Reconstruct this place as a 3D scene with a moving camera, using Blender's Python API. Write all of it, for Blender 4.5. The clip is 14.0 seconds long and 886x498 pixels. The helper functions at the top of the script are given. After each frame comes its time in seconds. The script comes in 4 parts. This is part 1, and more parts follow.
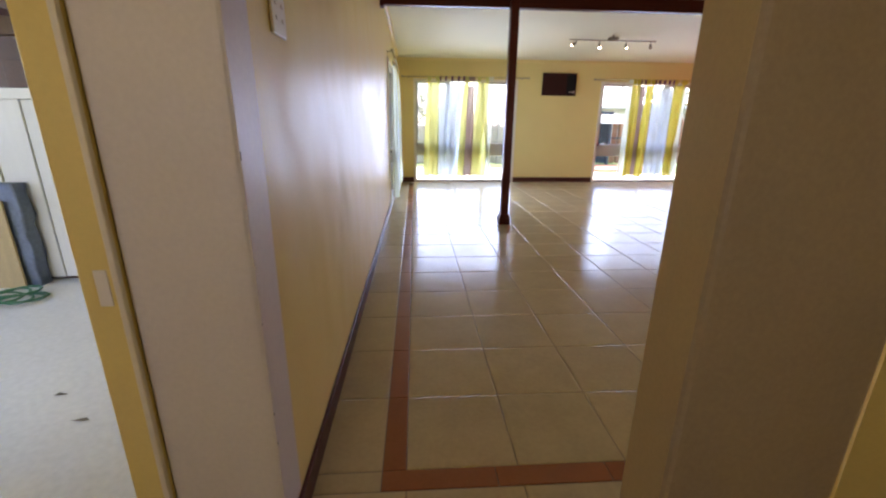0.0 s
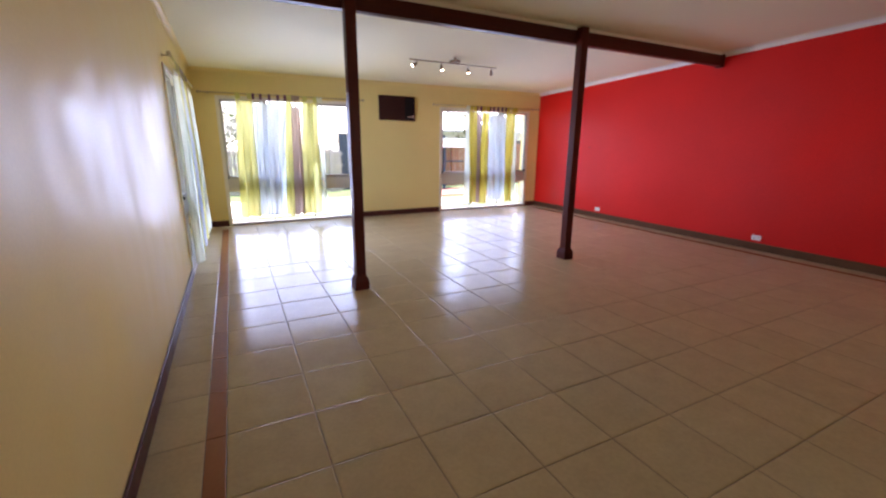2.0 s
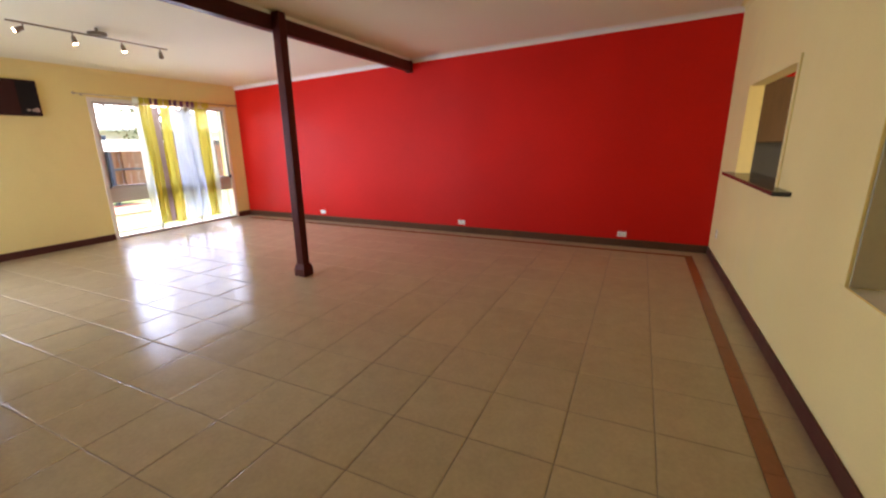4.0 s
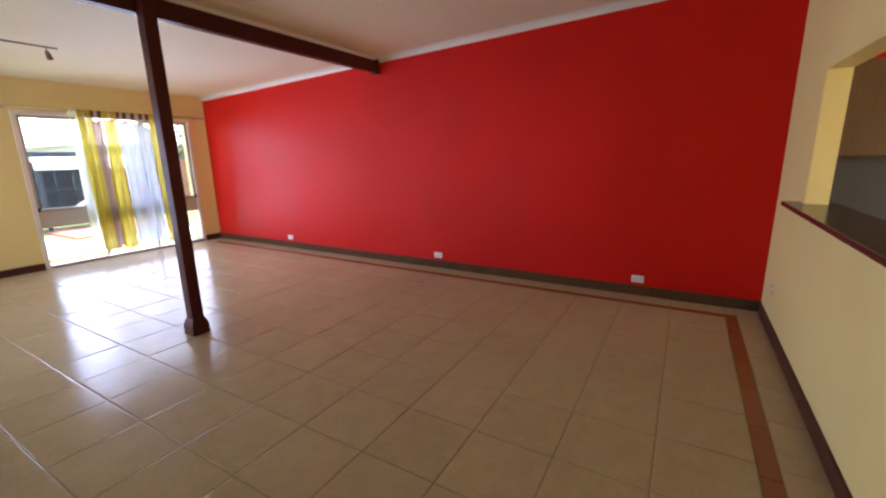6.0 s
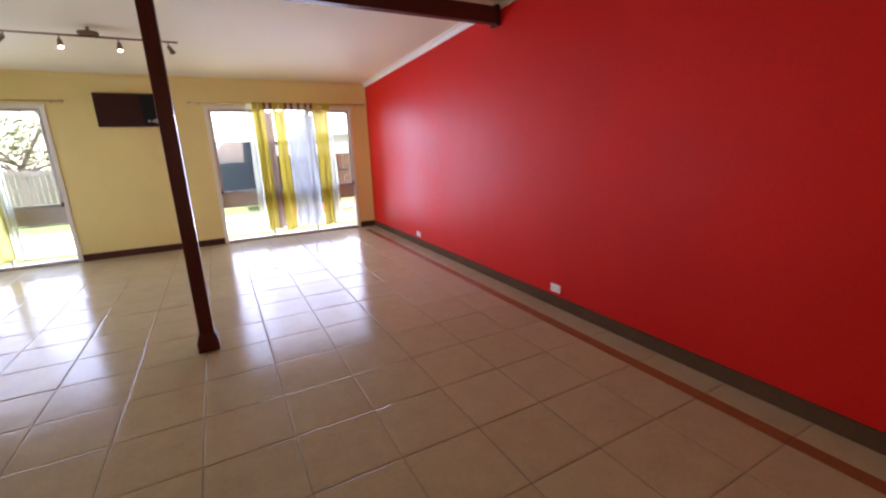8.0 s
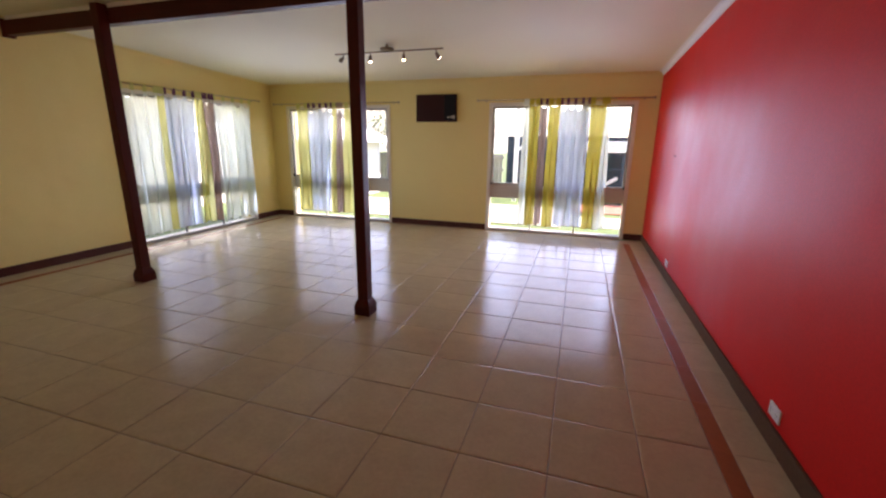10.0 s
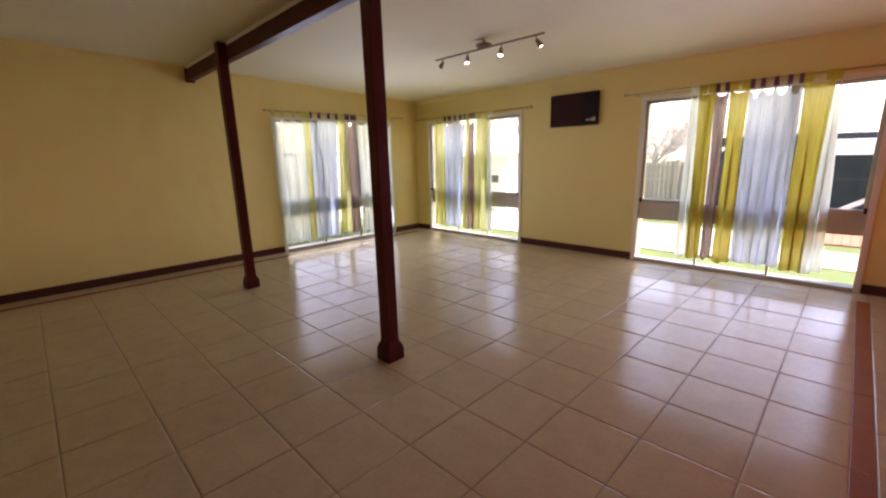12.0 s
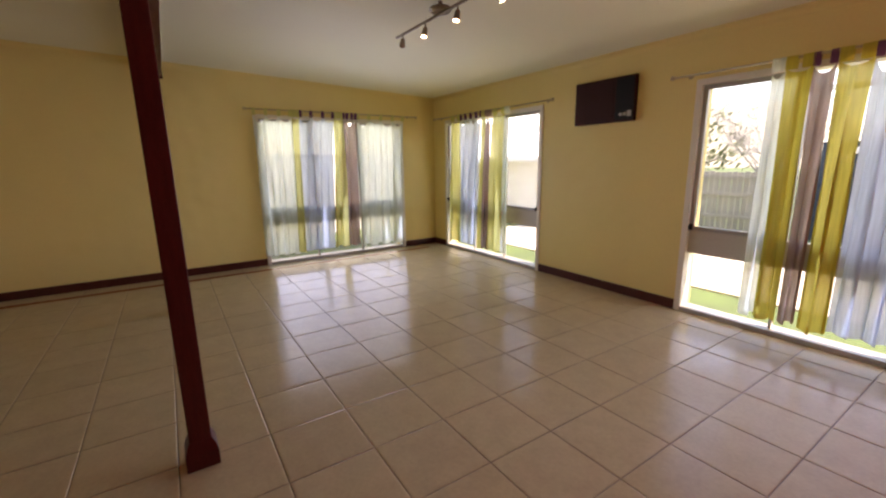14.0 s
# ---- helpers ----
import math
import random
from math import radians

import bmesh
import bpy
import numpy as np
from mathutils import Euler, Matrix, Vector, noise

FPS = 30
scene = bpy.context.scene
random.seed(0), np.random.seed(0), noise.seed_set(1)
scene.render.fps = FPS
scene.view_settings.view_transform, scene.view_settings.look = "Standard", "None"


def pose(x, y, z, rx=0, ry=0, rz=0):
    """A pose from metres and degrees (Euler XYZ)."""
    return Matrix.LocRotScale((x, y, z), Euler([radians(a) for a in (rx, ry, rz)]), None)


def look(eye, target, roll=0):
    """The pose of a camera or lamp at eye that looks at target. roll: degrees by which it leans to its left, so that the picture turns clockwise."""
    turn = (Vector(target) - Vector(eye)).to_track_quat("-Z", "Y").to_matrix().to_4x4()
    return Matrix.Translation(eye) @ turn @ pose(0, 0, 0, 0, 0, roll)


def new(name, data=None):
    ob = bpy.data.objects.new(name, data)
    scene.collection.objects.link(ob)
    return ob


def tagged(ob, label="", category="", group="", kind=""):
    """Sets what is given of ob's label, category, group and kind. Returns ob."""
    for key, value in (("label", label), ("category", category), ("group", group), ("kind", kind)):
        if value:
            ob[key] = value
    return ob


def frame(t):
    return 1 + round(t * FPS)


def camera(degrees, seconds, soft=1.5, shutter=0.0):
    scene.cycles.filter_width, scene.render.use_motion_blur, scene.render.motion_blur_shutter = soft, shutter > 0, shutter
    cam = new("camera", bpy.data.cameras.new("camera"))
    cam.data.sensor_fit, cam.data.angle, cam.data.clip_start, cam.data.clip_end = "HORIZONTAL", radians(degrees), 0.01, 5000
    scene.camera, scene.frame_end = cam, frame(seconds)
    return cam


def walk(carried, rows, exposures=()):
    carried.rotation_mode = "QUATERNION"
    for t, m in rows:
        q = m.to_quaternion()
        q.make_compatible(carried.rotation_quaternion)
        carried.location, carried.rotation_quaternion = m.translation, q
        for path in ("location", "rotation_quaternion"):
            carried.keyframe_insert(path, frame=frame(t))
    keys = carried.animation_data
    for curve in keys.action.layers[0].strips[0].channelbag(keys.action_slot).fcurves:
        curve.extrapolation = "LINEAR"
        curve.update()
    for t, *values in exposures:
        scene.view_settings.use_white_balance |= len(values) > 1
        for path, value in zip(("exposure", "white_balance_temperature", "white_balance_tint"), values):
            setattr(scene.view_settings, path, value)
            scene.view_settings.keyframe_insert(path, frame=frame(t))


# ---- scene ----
cam = camera(94.1, 14.0, soft=2.3)
PATH = [
    (0, (-0.034, -0.405, 1.322), (0.096, 1.503, 0.74), 0.6),
    (0.5, (-0.013, -0.036, 1.297), (0.285, 1.864, 0.75), -0.2),
    (1, (0.032, 0.329, 1.323), (0.515, 2.199, 0.803), 0.8),
    (1.5, (0.077, 0.673, 1.327), (0.738, 2.497, 0.843), 1.0),
    (2, (0.091, 1.03, 1.486), (0.963, 2.761, 0.994), 0.5),
    (2.5, (0.146, 1.199, 1.547), (1.202, 2.818, 1.035), 0.4),
    (3, (0.244, 1.434, 1.551), (1.517, 2.897, 1.061), -0.2),
    (3.5, (0.342, 1.528, 1.582), (1.898, 2.678, 1.075), -0.6),
    (4, (0.422, 1.588, 1.536), (2.174, 2.411, 1.032), -0.7),
    (4.2, (0.507, 1.593, 1.525), (2.303, 2.312, 1.016), -0.4),
    (6.5, (2.673, 1.329, 1.557), (4.249, 2.477, 1.112), -1.6),
    (7, (3.246, 1.378, 1.551), (4.665, 2.709, 1.086), -2.3),
    (7.5, (3.773, 1.414, 1.541), (4.977, 2.938, 1.062), -2.5),
    (8, (4.263, 1.511, 1.538), (5.172, 3.224, 1.047), -2.0),
    (8.5, (4.735, 1.589, 1.544), (5.283, 3.45, 1.058), -2.1),
    (9, (5.152, 1.608, 1.571), (5.272, 3.541, 1.073), -1.0),
    (9.2, (5.29, 1.649, 1.56), (5.249, 3.588, 1.07), -0.2),
    (11.3, (6.376, 2.633, 1.563), (5.21, 4.195, 1.111), -1.5),
    (11.5, (6.415, 2.817, 1.546), (5.189, 4.335, 1.109), -1.6),
    (12, (6.445, 3.304, 1.548), (5.064, 4.684, 1.111), -1.5),
    (12.5, (6.345, 3.752, 1.534), (4.899, 5.058, 1.083), -2.3),
    (13, (6.344, 4.222, 1.537), (4.863, 5.48, 1.066), -2.2),
    (13.5, (6.394, 4.696, 1.564), (4.843, 5.87, 1.1), -1.0),
    (14, (6.333, 5.146, 1.542), (4.698, 6.222, 1.131), -0.8),
]
LIGHT = [(0, 3.78, 7500, 32), (0.5, 3.86, 7450, 36), (1.5, 3.76, 7300, 38), (2.5, 3.68, 7200, 42), (3.0, 3.65, 7200, 43), (3.5, 3.76, 7500, 41), (4.2, 4.15, 8300, 33), (6.5, 3.93, 7500, 33), (7.5, 3.93, 7800, 34), (9, 3.38, 7800, 38), (11.5, 3.2, 8400, 38), (12.5, 3.16, 8800, 38), (14, 2.98, 9000, 38)]
walk(cam, [(t, look(eye, target, roll)) for t, eye, target, roll in PATH], LIGHT)


# ---- world, sun, exposure ----
SUN = Vector((0.42, 0.14, 0.90)).normalized()
world = bpy.data.worlds.new("world")
scene.world = world
world.use_nodes = True
wn = world.node_tree
sky = wn.nodes.new("ShaderNodeTexSky")
sky.sky_type, sky.sun_disc = "NISHITA", False
sky.sun_elevation = math.asin(SUN.z)
sky.sun_rotation = math.atan2(SUN.x, SUN.y)
bg = wn.nodes["Background"]
bg.inputs[1].default_value = 0.11
wn.links.new(sky.outputs[0], bg.inputs[0])
sun = bpy.data.lights.new("sun", "SUN")
sun.energy, sun.angle, sun.color = 2.1, radians(0.5), (1, 0.975, 0.94)
new("sun", sun).matrix_world = look(SUN * 30, (0, 0, 0))
# added lamps on the curtains' room side, topping up the three windows' light
for eye, aim, wide in (((1.12, 9.30, 1.2), (1.12, 0, 1.0), 2.2), ((5.42, 9.30, 1.2), (5.42, 0, 1.0), 2.25), ((-0.30, 7.54, 1.2), (9, 7.54, 1.0), 2.3)):
    day = bpy.data.lights.new("window_fill", "AREA")
    day.shape, day.size, day.size_y = "RECTANGLE", wide, 2.0
    day.energy, day.color, day.spread = 3.9, (0.42, 0.625, 1.0), radians(96)
    new("window_fill", day).matrix_world = look(eye, aim)
# added fill lamps in two made-up openings behind, lifting hall and south end
for eye, aim, wide, high, power in (((4.4, -2.38, 1.55), (4.4, 6, 1.2), 1.9, 1.0, 4.0), ((-1.25, -2.38, 1.78), (-1.25, 6, 1.5), 0.48, 0.62, 0.7)):
    day = bpy.data.lights.new("back_fill", "AREA")
    day.shape, day.size, day.size_y = "RECTANGLE", wide, high
    day.energy, day.color = power, (1.0, 0.96, 0.90)
    new("back_fill", day).matrix_world = look(eye, aim)


# ---- materials ----
def material(name, colour, rough=0.5, metal=0.0, spots=0.06, scale=3.0, grain=40.0, bump=0.05, spec=0.5, vary=0.0, grain_stretch=(1, 1, 1), wave=0.0):
    """A painted or natural surface: base colour with broad stains and fine grain, and a fine relief."""
    m = bpy.data.materials.new(name)
    m.use_nodes = True
    n, l = m.node_tree.nodes, m.node_tree.links
    b = n["Principled BSDF"]
    b.inputs["Roughness"].default_value, b.inputs["Metallic"].default_value = rough, metal
    b.inputs["Specular IOR Level"].default_value = spec
    co = n.new("ShaderNodeTexCoord")
    mp = n.new("ShaderNodeMapping")
    mp.inputs["Scale"].default_value = grain_stretch
    l.new(co.outputs["Object"], mp.inputs[0])
    if vary:
        own, away = n.new("ShaderNodeObjectInfo"), n.new("ShaderNodeVectorMath")
        away.operation = "SCALE"
        away.inputs[0].default_value = (37.0, 19.0, 53.0)
        l.new(own.outputs["Random"], away.inputs["Scale"])
        l.new(away.outputs[0], mp.inputs["Location"])
    big, fine = n.new("ShaderNodeTexNoise"), n.new("ShaderNodeTexNoise")
    big.inputs["Scale"].default_value, fine.inputs["Scale"].default_value = scale, grain
    big.inputs["Detail"].default_value, fine.inputs["Detail"].default_value = 4, 3
    for t in (big, fine):
        l.new(mp.outputs[0], t.inputs[0])
    mix = n.new("ShaderNodeMath")
    mix.operation = "ADD"
    l.new(big.outputs["Fac"], mix.inputs[0])
    l.new(fine.outputs["Fac"], mix.inputs[1])
    last = mix.outputs[0]
    if vary:
        info = n.new("ShaderNodeObjectInfo")
        add = n.new("ShaderNodeMath")
        add.operation = "MULTIPLY_ADD"
        add.inputs[1].default_value = vary
        l.new(info.outputs["Random"], add.inputs[0])
        l.new(last, add.inputs[2])
        last = add.outputs[0]
    ramp = n.new("ShaderNodeMapRange")
    ramp.inputs[1].default_value, ramp.inputs[2].default_value = 0.6, 1.4 + vary
    ramp.inputs[3].default_value, ramp.inputs[4].default_value = 1 - spots, 1 + spots
    l.new(last, ramp.inputs[0])
    tint = n.new("ShaderNodeVectorMath")
    tint.operation = "SCALE"
    tint.inputs[0].default_value = colour
    l.new(ramp.outputs[0], tint.inputs["Scale"])
    l.new(tint.outputs[0], b.inputs["Base Color"])
    rr = n.new("ShaderNodeMapRange")
    rr.inputs[1].default_value, rr.inputs[2].default_value = 0.3, 0.7
    rr.inputs[3].default_value, rr.inputs[4].default_value = rough * 0.85, min(1, rough * 1.15)
    l.new(big.outputs["Fac"], rr.inputs[0])
    l.new(rr.outputs[0], b.inputs["Roughness"])
    if bump:
        bp = n.new("ShaderNodeBump")
        bp.inputs["Strength"].default_value, bp.inputs["Distance"].default_value = bump, 0.004
        l.new(mix.outputs[0], bp.inputs["Height"])
        l.new(bp.outputs[0], b.inputs["Normal"])
        if wave:
            wv, wb = n.new("ShaderNodeTexNoise"), n.new("ShaderNodeBump")
            wv.inputs["Scale"].default_value, wv.inputs["Detail"].default_value = 2.6, 1.0
            wb.inputs["Strength"].default_value, wb.inputs["Distance"].default_value = 1.0, wave
            l.new(mp.outputs[0], wv.inputs[0])
            l.new(wv.outputs["Fac"], wb.inputs["Height"])
            l.new(wb.outputs[0], bp.inputs["Normal"])
    return m


def cloth(name, colour, sheer, through_light=0.43):
    """Sheer curtain cloth: part of the light passes straight, part is scattered through."""
    m = bpy.data.materials.new(name)
    m.use_nodes = True
    n, l = m.node_tree.nodes, m.node_tree.links
    n.remove(n["Principled BSDF"])
    out = n["Material Output"]
    dif, tra, clear = n.new("ShaderNodeBsdfDiffuse"), n.new("ShaderNodeBsdfTranslucent"), n.new("ShaderNodeBsdfTransparent")
    co, tex = n.new("ShaderNodeTexCoord"), n.new("ShaderNodeTexNoise")
    mp = n.new("ShaderNodeMapping")
    mp.inputs["Scale"].default_value = (1, 1, 0.06)
    tex.inputs["Scale"].default_value = 60
    l.new(co.outputs["Object"], mp.inputs[0])
    l.new(mp.outputs[0], tex.inputs[0])
    ramp = n.new("ShaderNodeMapRange")
    ramp.inputs[1].default_value, ramp.inputs[2].default_value = 0.3, 0.7
    ramp.inputs[3].default_value, ramp.inputs[4].default_value = 0.88, 1.1
    l.new(tex.outputs["Fac"], ramp.inputs[0])
    tint = n.new("ShaderNodeVectorMath")
    tint.operation = "SCALE"
    tint.inputs[0].default_value = colour
    l.new(ramp.outputs[0], tint.inputs["Scale"])
    l.new(tint.outputs[0], dif.inputs[0])
    l.new(tint.outputs[0], tra.inputs[0])
    clear.inputs[0].default_value = tuple(0.35 + 0.65 * c for c in colour) + (1,)
    body, whole = n.new("ShaderNodeMixShader"), n.new("ShaderNodeMixShader")
    body.inputs[0].default_value = through_light
    l.new(dif.outputs[0], body.inputs[1])
    l.new(tra.outputs[0], body.inputs[2])
    whole.inputs[0].default_value = sheer
    l.new(body.outputs[0], whole.inputs[1])
    l.new(clear.outputs[0], whole.inputs[2])
    l.new(whole.outputs[0], out.inputs[0])
    return m


def glow(name, colour, strength):
    m = bpy.data.materials.new(name)
    m.use_nodes = True
    b = m.node_tree.nodes["Principled BSDF"]
    b.inputs["Base Color"].default_value = (*colour, 1)
    b.inputs["Emission Color"].default_value = (*colour, 1)
    b.inputs["Emission Strength"].default_value = strength
    return m


def glazing():
    m = bpy.data.materials.new("window_glass")
    m.use_nodes = True
    n, l = m.node_tree.nodes, m.node_tree.links
    n.remove(n["Principled BSDF"])
    gl, cl, mix = n.new("ShaderNodeBsdfGlossy"), n.new("ShaderNodeBsdfTransparent"), n.new("ShaderNodeMixShader")
    gl.inputs["Roughness"].default_value = 0.02
    cl.inputs[0].default_value = (0.9, 0.95, 0.95, 1)
    lw, pw = n.new("ShaderNodeLayerWeight"), n.new("ShaderNodeMath")
    pw.operation = "POWER"
    pw.inputs[1].default_value = 4.0
    l.new(lw.outputs["Facing"], pw.inputs[0])
    ad = n.new("ShaderNodeMath")
    ad.operation = "MULTIPLY_ADD"
    ad.inputs[1].default_value, ad.inputs[2].default_value = 0.6, 0.03
    l.new(pw.outputs[0], ad.inputs[0])
    l.new(ad.outputs[0], mix.inputs[0])
    l.new(cl.outputs[0], mix.inputs[1])
    l.new(gl.outputs[0], mix.inputs[2])
    l.new(mix.outputs[0], n["Material Output"].inputs[0])
    return m


CREAM = material("cream_wall_paint", (0.81, 0.665, 0.275), 0.44, spec=0.15, spots=0.04, scale=1.2, grain=90, bump=0.06, wave=0.022)
RED = material("red_wall_paint", (0.74, 0.018, 0.010), 0.48, spec=0.16, spots=0.10, scale=1.0, grain=80, bump=0.08, wave=0.006)
GREYWHITE = material("hall_white_paint", (0.70, 0.67, 0.64), 0.5, spots=0.06, scale=4, grain=70, bump=0.12)
# next two: the cream wall with its shade put into the colour
SHADEHALL = material("shaded_hall_cream", (0.40, 0.33, 0.25), 0.45, spots=0.10, scale=2.0, grain=80, bump=0.08)
SHADEEND = material("shaded_end_cream", (0.52, 0.41, 0.25), 0.45, spots=0.08, scale=2.0, grain=80, bump=0.08)
# cream greyed and darkened to stand for the servery's shaded reveal
REVEAL = material("shaded_reveal_cream", (0.40, 0.385, 0.28), 0.5, spots=0.06, bump=0.03)
CEIL = material("ceiling_paint", (0.82, 0.79, 0.58), 0.8, spots=0.03, scale=1.0, grain=60, bump=0.04)
CORNICE = material("cornice_paint", (0.82, 0.79, 0.72), 0.6, spots=0.03, bump=0.02)
TILE = material("glazed_floor_tile", (0.49, 0.385, 0.23), 0.17, spec=0.10, spots=0.12, scale=7, grain=45, bump=0.03, vary=0.25, wave=0.004)
BAND = material("terracotta_tile", (0.30, 0.11, 0.043), 0.22, spec=0.26, spots=0.15, scale=9, grain=60, bump=0.05, vary=0.4)
GROUT = material("grout", (0.19, 0.15, 0.11), 0.6, spots=0.2, scale=6, grain=120, bump=0.2)
MAROON = material("maroon_stained_timber", (0.085, 0.015, 0.010), 0.34, spec=0.14, spots=0.25, scale=6, grain=60, bump=0.08, grain_stretch=(6, 6, 0.7))
BEAMWOOD = material("dark_stained_beam", (0.078, 0.015, 0.010), 0.42, spec=0.15, spots=0.25, scale=6, grain=60, bump=0.10, grain_stretch=(0.7, 6, 6))
SKIRT = material("dark_skirting_timber", (0.080, 0.020, 0.013), 0.40, spec=0.3, spots=0.2, scale=5, grain=50, bump=0.05)
GREYSKIRT = material("grey_brown_skirting", (0.12, 0.060, 0.032), 0.6, spec=0.05, spots=0.2, scale=5, grain=50, bump=0.05)
FRAME = material("cream_window_frame", (0.78, 0.74, 0.62), 0.4, spots=0.05, bump=0.02)
SASH = material("grey_aluminium_sash", (0.42, 0.41, 0.37), 0.38, metal=0.3, spots=0.06, bump=0.02)
RAIL = material("transom_panel", (0.55, 0.51, 0.43), 0.5, spots=0.06, bump=0.02)
BLACK = material("black_plastic", (0.010, 0.009, 0.009), 0.4, spec=0.2, spots=0.1, bump=0.02)
ACBROWN = material("brown_grille_plastic", (0.055, 0.019, 0.014), 0.5, spec=0.12, spots=0.12, bump=0.02)
SILVER = material("brushed_metal", (0.55, 0.53, 0.50), 0.35, metal=0.9, spots=0.05, bump=0.02)
BRONZE = material("dull_bronze", (0.24, 0.19, 0.12), 0.42, metal=0.5, spots=0.08, bump=0.02)
BRASS = material("dull_brass", (0.50, 0.40, 0.24), 0.4, metal=0.35, spots=0.1, bump=0.02)
WHITE = material("white_plastic", (0.82, 0.81, 0.77), 0.35, spots=0.03, bump=0.01)
DARKTOP = material("dark_laminate", (0.035, 0.032, 0.028), 0.22, spots=0.2, scale=30, grain=200, bump=0.02)
CUPBOARD = material("brown_cupboard_timber", (0.090, 0.048, 0.018), 0.4, spots=0.25, scale=4, grain=40, bump=0.05, grain_stretch=(5, 5, 0.6))
SPLASH = material("slate_grey_splashback", (0.05, 0.053, 0.046), 0.4, spots=0.1, bump=0.02)
CONCRETE = material("pale_concrete", (0.62, 0.61, 0.61), 0.8, spots=0.12, scale=1.2, grain=30, bump=0.2)
BOARD = material("white_painted_board", (0.54, 0.53, 0.50), 0.55, spots=0.08, scale=3, grain=50, bump=0.1, vary=0.3, grain_stretch=(5, 5, 0.5))
DARKWOOD = material("dark_brown_rafter", (0.07, 0.028, 0.018), 0.6, spots=0.25, bump=0.1)
PALING = material("weathered_paling", (0.27, 0.255, 0.225), 0.85, spots=0.2, scale=4, grain=60, bump=0.25, vary=0.5, grain_stretch=(6, 6, 0.4))
TERRAFENCE = material("reddish_paling", (0.26, 0.125, 0.07), 0.85, spots=0.2, scale=4, grain=60, bump=0.25, vary=0.4, grain_stretch=(6, 6, 0.4))
POSTCREAM = material("cream_post_paint", (0.62, 0.54, 0.36), 0.5, spots=0.1, bump=0.05)
PLY = material("weathered_plywood", (0.34, 0.25, 0.13), 0.7, spots=0.2, scale=4, grain=50, bump=0.1, grain_stretch=(5, 5, 0.6))
TARP = material("blue_grey_tarpaulin", (0.10, 0.13, 0.19), 0.55, spots=0.3, scale=8, grain=40, bump=0.4)
PATIO = material("worn_patio_concrete", (0.47, 0.45, 0.38), 0.85, spots=0.2, scale=1.4, grain=30, bump=0.2)
STEELFENCE = material("blue_grey_steel_sheet", (0.03, 0.048, 0.066), 0.7, spec=0.2, spots=0.1, bump=0.05)
GRASS = material("lawn", (0.075, 0.120, 0.040), 0.9, spots=0.45, scale=1.5, grain=60, bump=0.8)
BRICKRED = material("brick_paver", (0.34, 0.13, 0.09), 0.8, spots=0.2, scale=9, grain=60, bump=0.2, vary=0.5)
BARK = material("bark", (0.17, 0.14, 0.105), 0.9, spots=0.3, bump=0.5)
GREYBARK = material("pale_grey_bark", (0.33, 0.31, 0.29), 0.9, spots=0.25, bump=0.3)
LEAF = material("leaf", (0.11, 0.135, 0.06), 0.6, spots=0.35, scale=2, grain=10, bump=0.0)
ROOFWHITE = material("white_roof_sheet", (0.72, 0.72, 0.70), 0.5, spots=0.05, bump=0.03)
HOUSEWALL = material("pale_render_wall", (0.72, 0.71, 0.69), 0.8, spots=0.08, bump=0.1)
HILL = material("dry_hillside", (0.30, 0.29, 0.22), 0.95, spots=0.35, scale=0.05, grain=0.5, bump=0.0)
GLASS = glazing()
YELLOW = cloth("yellow_sheer", (0.64, 0.54, 0.10), 0.08, 0.46)
LIME = cloth("lime_yellow_sheer", (0.72, 0.70, 0.27), 0.10, 0.50)
PALEYELLOW = cloth("pale_yellow_sheer", (0.82, 0.88, 0.80), 0.12, 0.64)
LILAC = cloth("lilac_white_sheer", (0.65, 0.73, 0.81), 0.09, 0.50)
MAUVE = cloth("mauve_sheer", (0.42, 0.30, 0.26), 0.07)
PURPLE = cloth("purple_tab_cloth", (0.20, 0.08, 0.16), 0.10)
BULB = glow("lit_bulb", (1.0, 0.84, 0.58), 3.0)


# ---- mesh helpers ----
def box(bm, x0, y0, z0, x1, y1, z1, bevel=0.0):
    """Adds a box, its edges rounded by bevel, to bm."""
    made = bmesh.ops.create_cube(bm, size=1, matrix=Matrix.LocRotScale(((x0 + x1) / 2, (y0 + y1) / 2, (z0 + z1) / 2), None, (abs(x1 - x0), abs(y1 - y0), abs(z1 - z0))))
    if bevel:
        edges = list({e for v in made["verts"] for e in v.link_edges})
        bmesh.ops.bevel(bm, geom=edges, offset=bevel, segments=2, affect="EDGES", profile=0.5)
    return bm


def rod(bm, a, b, r0, r1=None, sides=16):
    """Adds a round bar from a to b."""
    a, b = Vector(a), Vector(b)
    turn = (b - a).to_track_quat("Z", "Y").to_matrix().to_4x4()
    bmesh.ops.create_cone(bm, cap_ends=True, segments=sides, radius1=r0, radius2=r0 if r1 is None else r1, depth=(b - a).length, matrix=Matrix.Translation((a + b) / 2) @ turn)
    return bm


def ball(bm, c, r, squash=1.0):
    bmesh.ops.create_uvsphere(bm, u_segments=14, v_segments=8, radius=r, matrix=Matrix.Translation(c) @ Matrix.Diagonal((1, 1, squash, 1)))
    return bm


def part(name, bm, mat, parent=None, label="", smooth=False):
    me = bpy.data.meshes.new(name)
    bm.normal_update()
    bm.to_mesh(me)
    bm.free()
    me.materials.append(mat)
    if smooth:
        for p in me.polygons:
            p.use_smooth = True
    ob = new(name, me)
    if parent is not None:
        ob.parent = parent
    if label:
        tagged(ob, label)
    return ob


def B():
    return bmesh.new()


def thing(name, label, category, group="", kind="", at=(0, 0, 0)):
    ob = tagged(new(name), label, category, group, kind)
    ob.location = at
    return ob


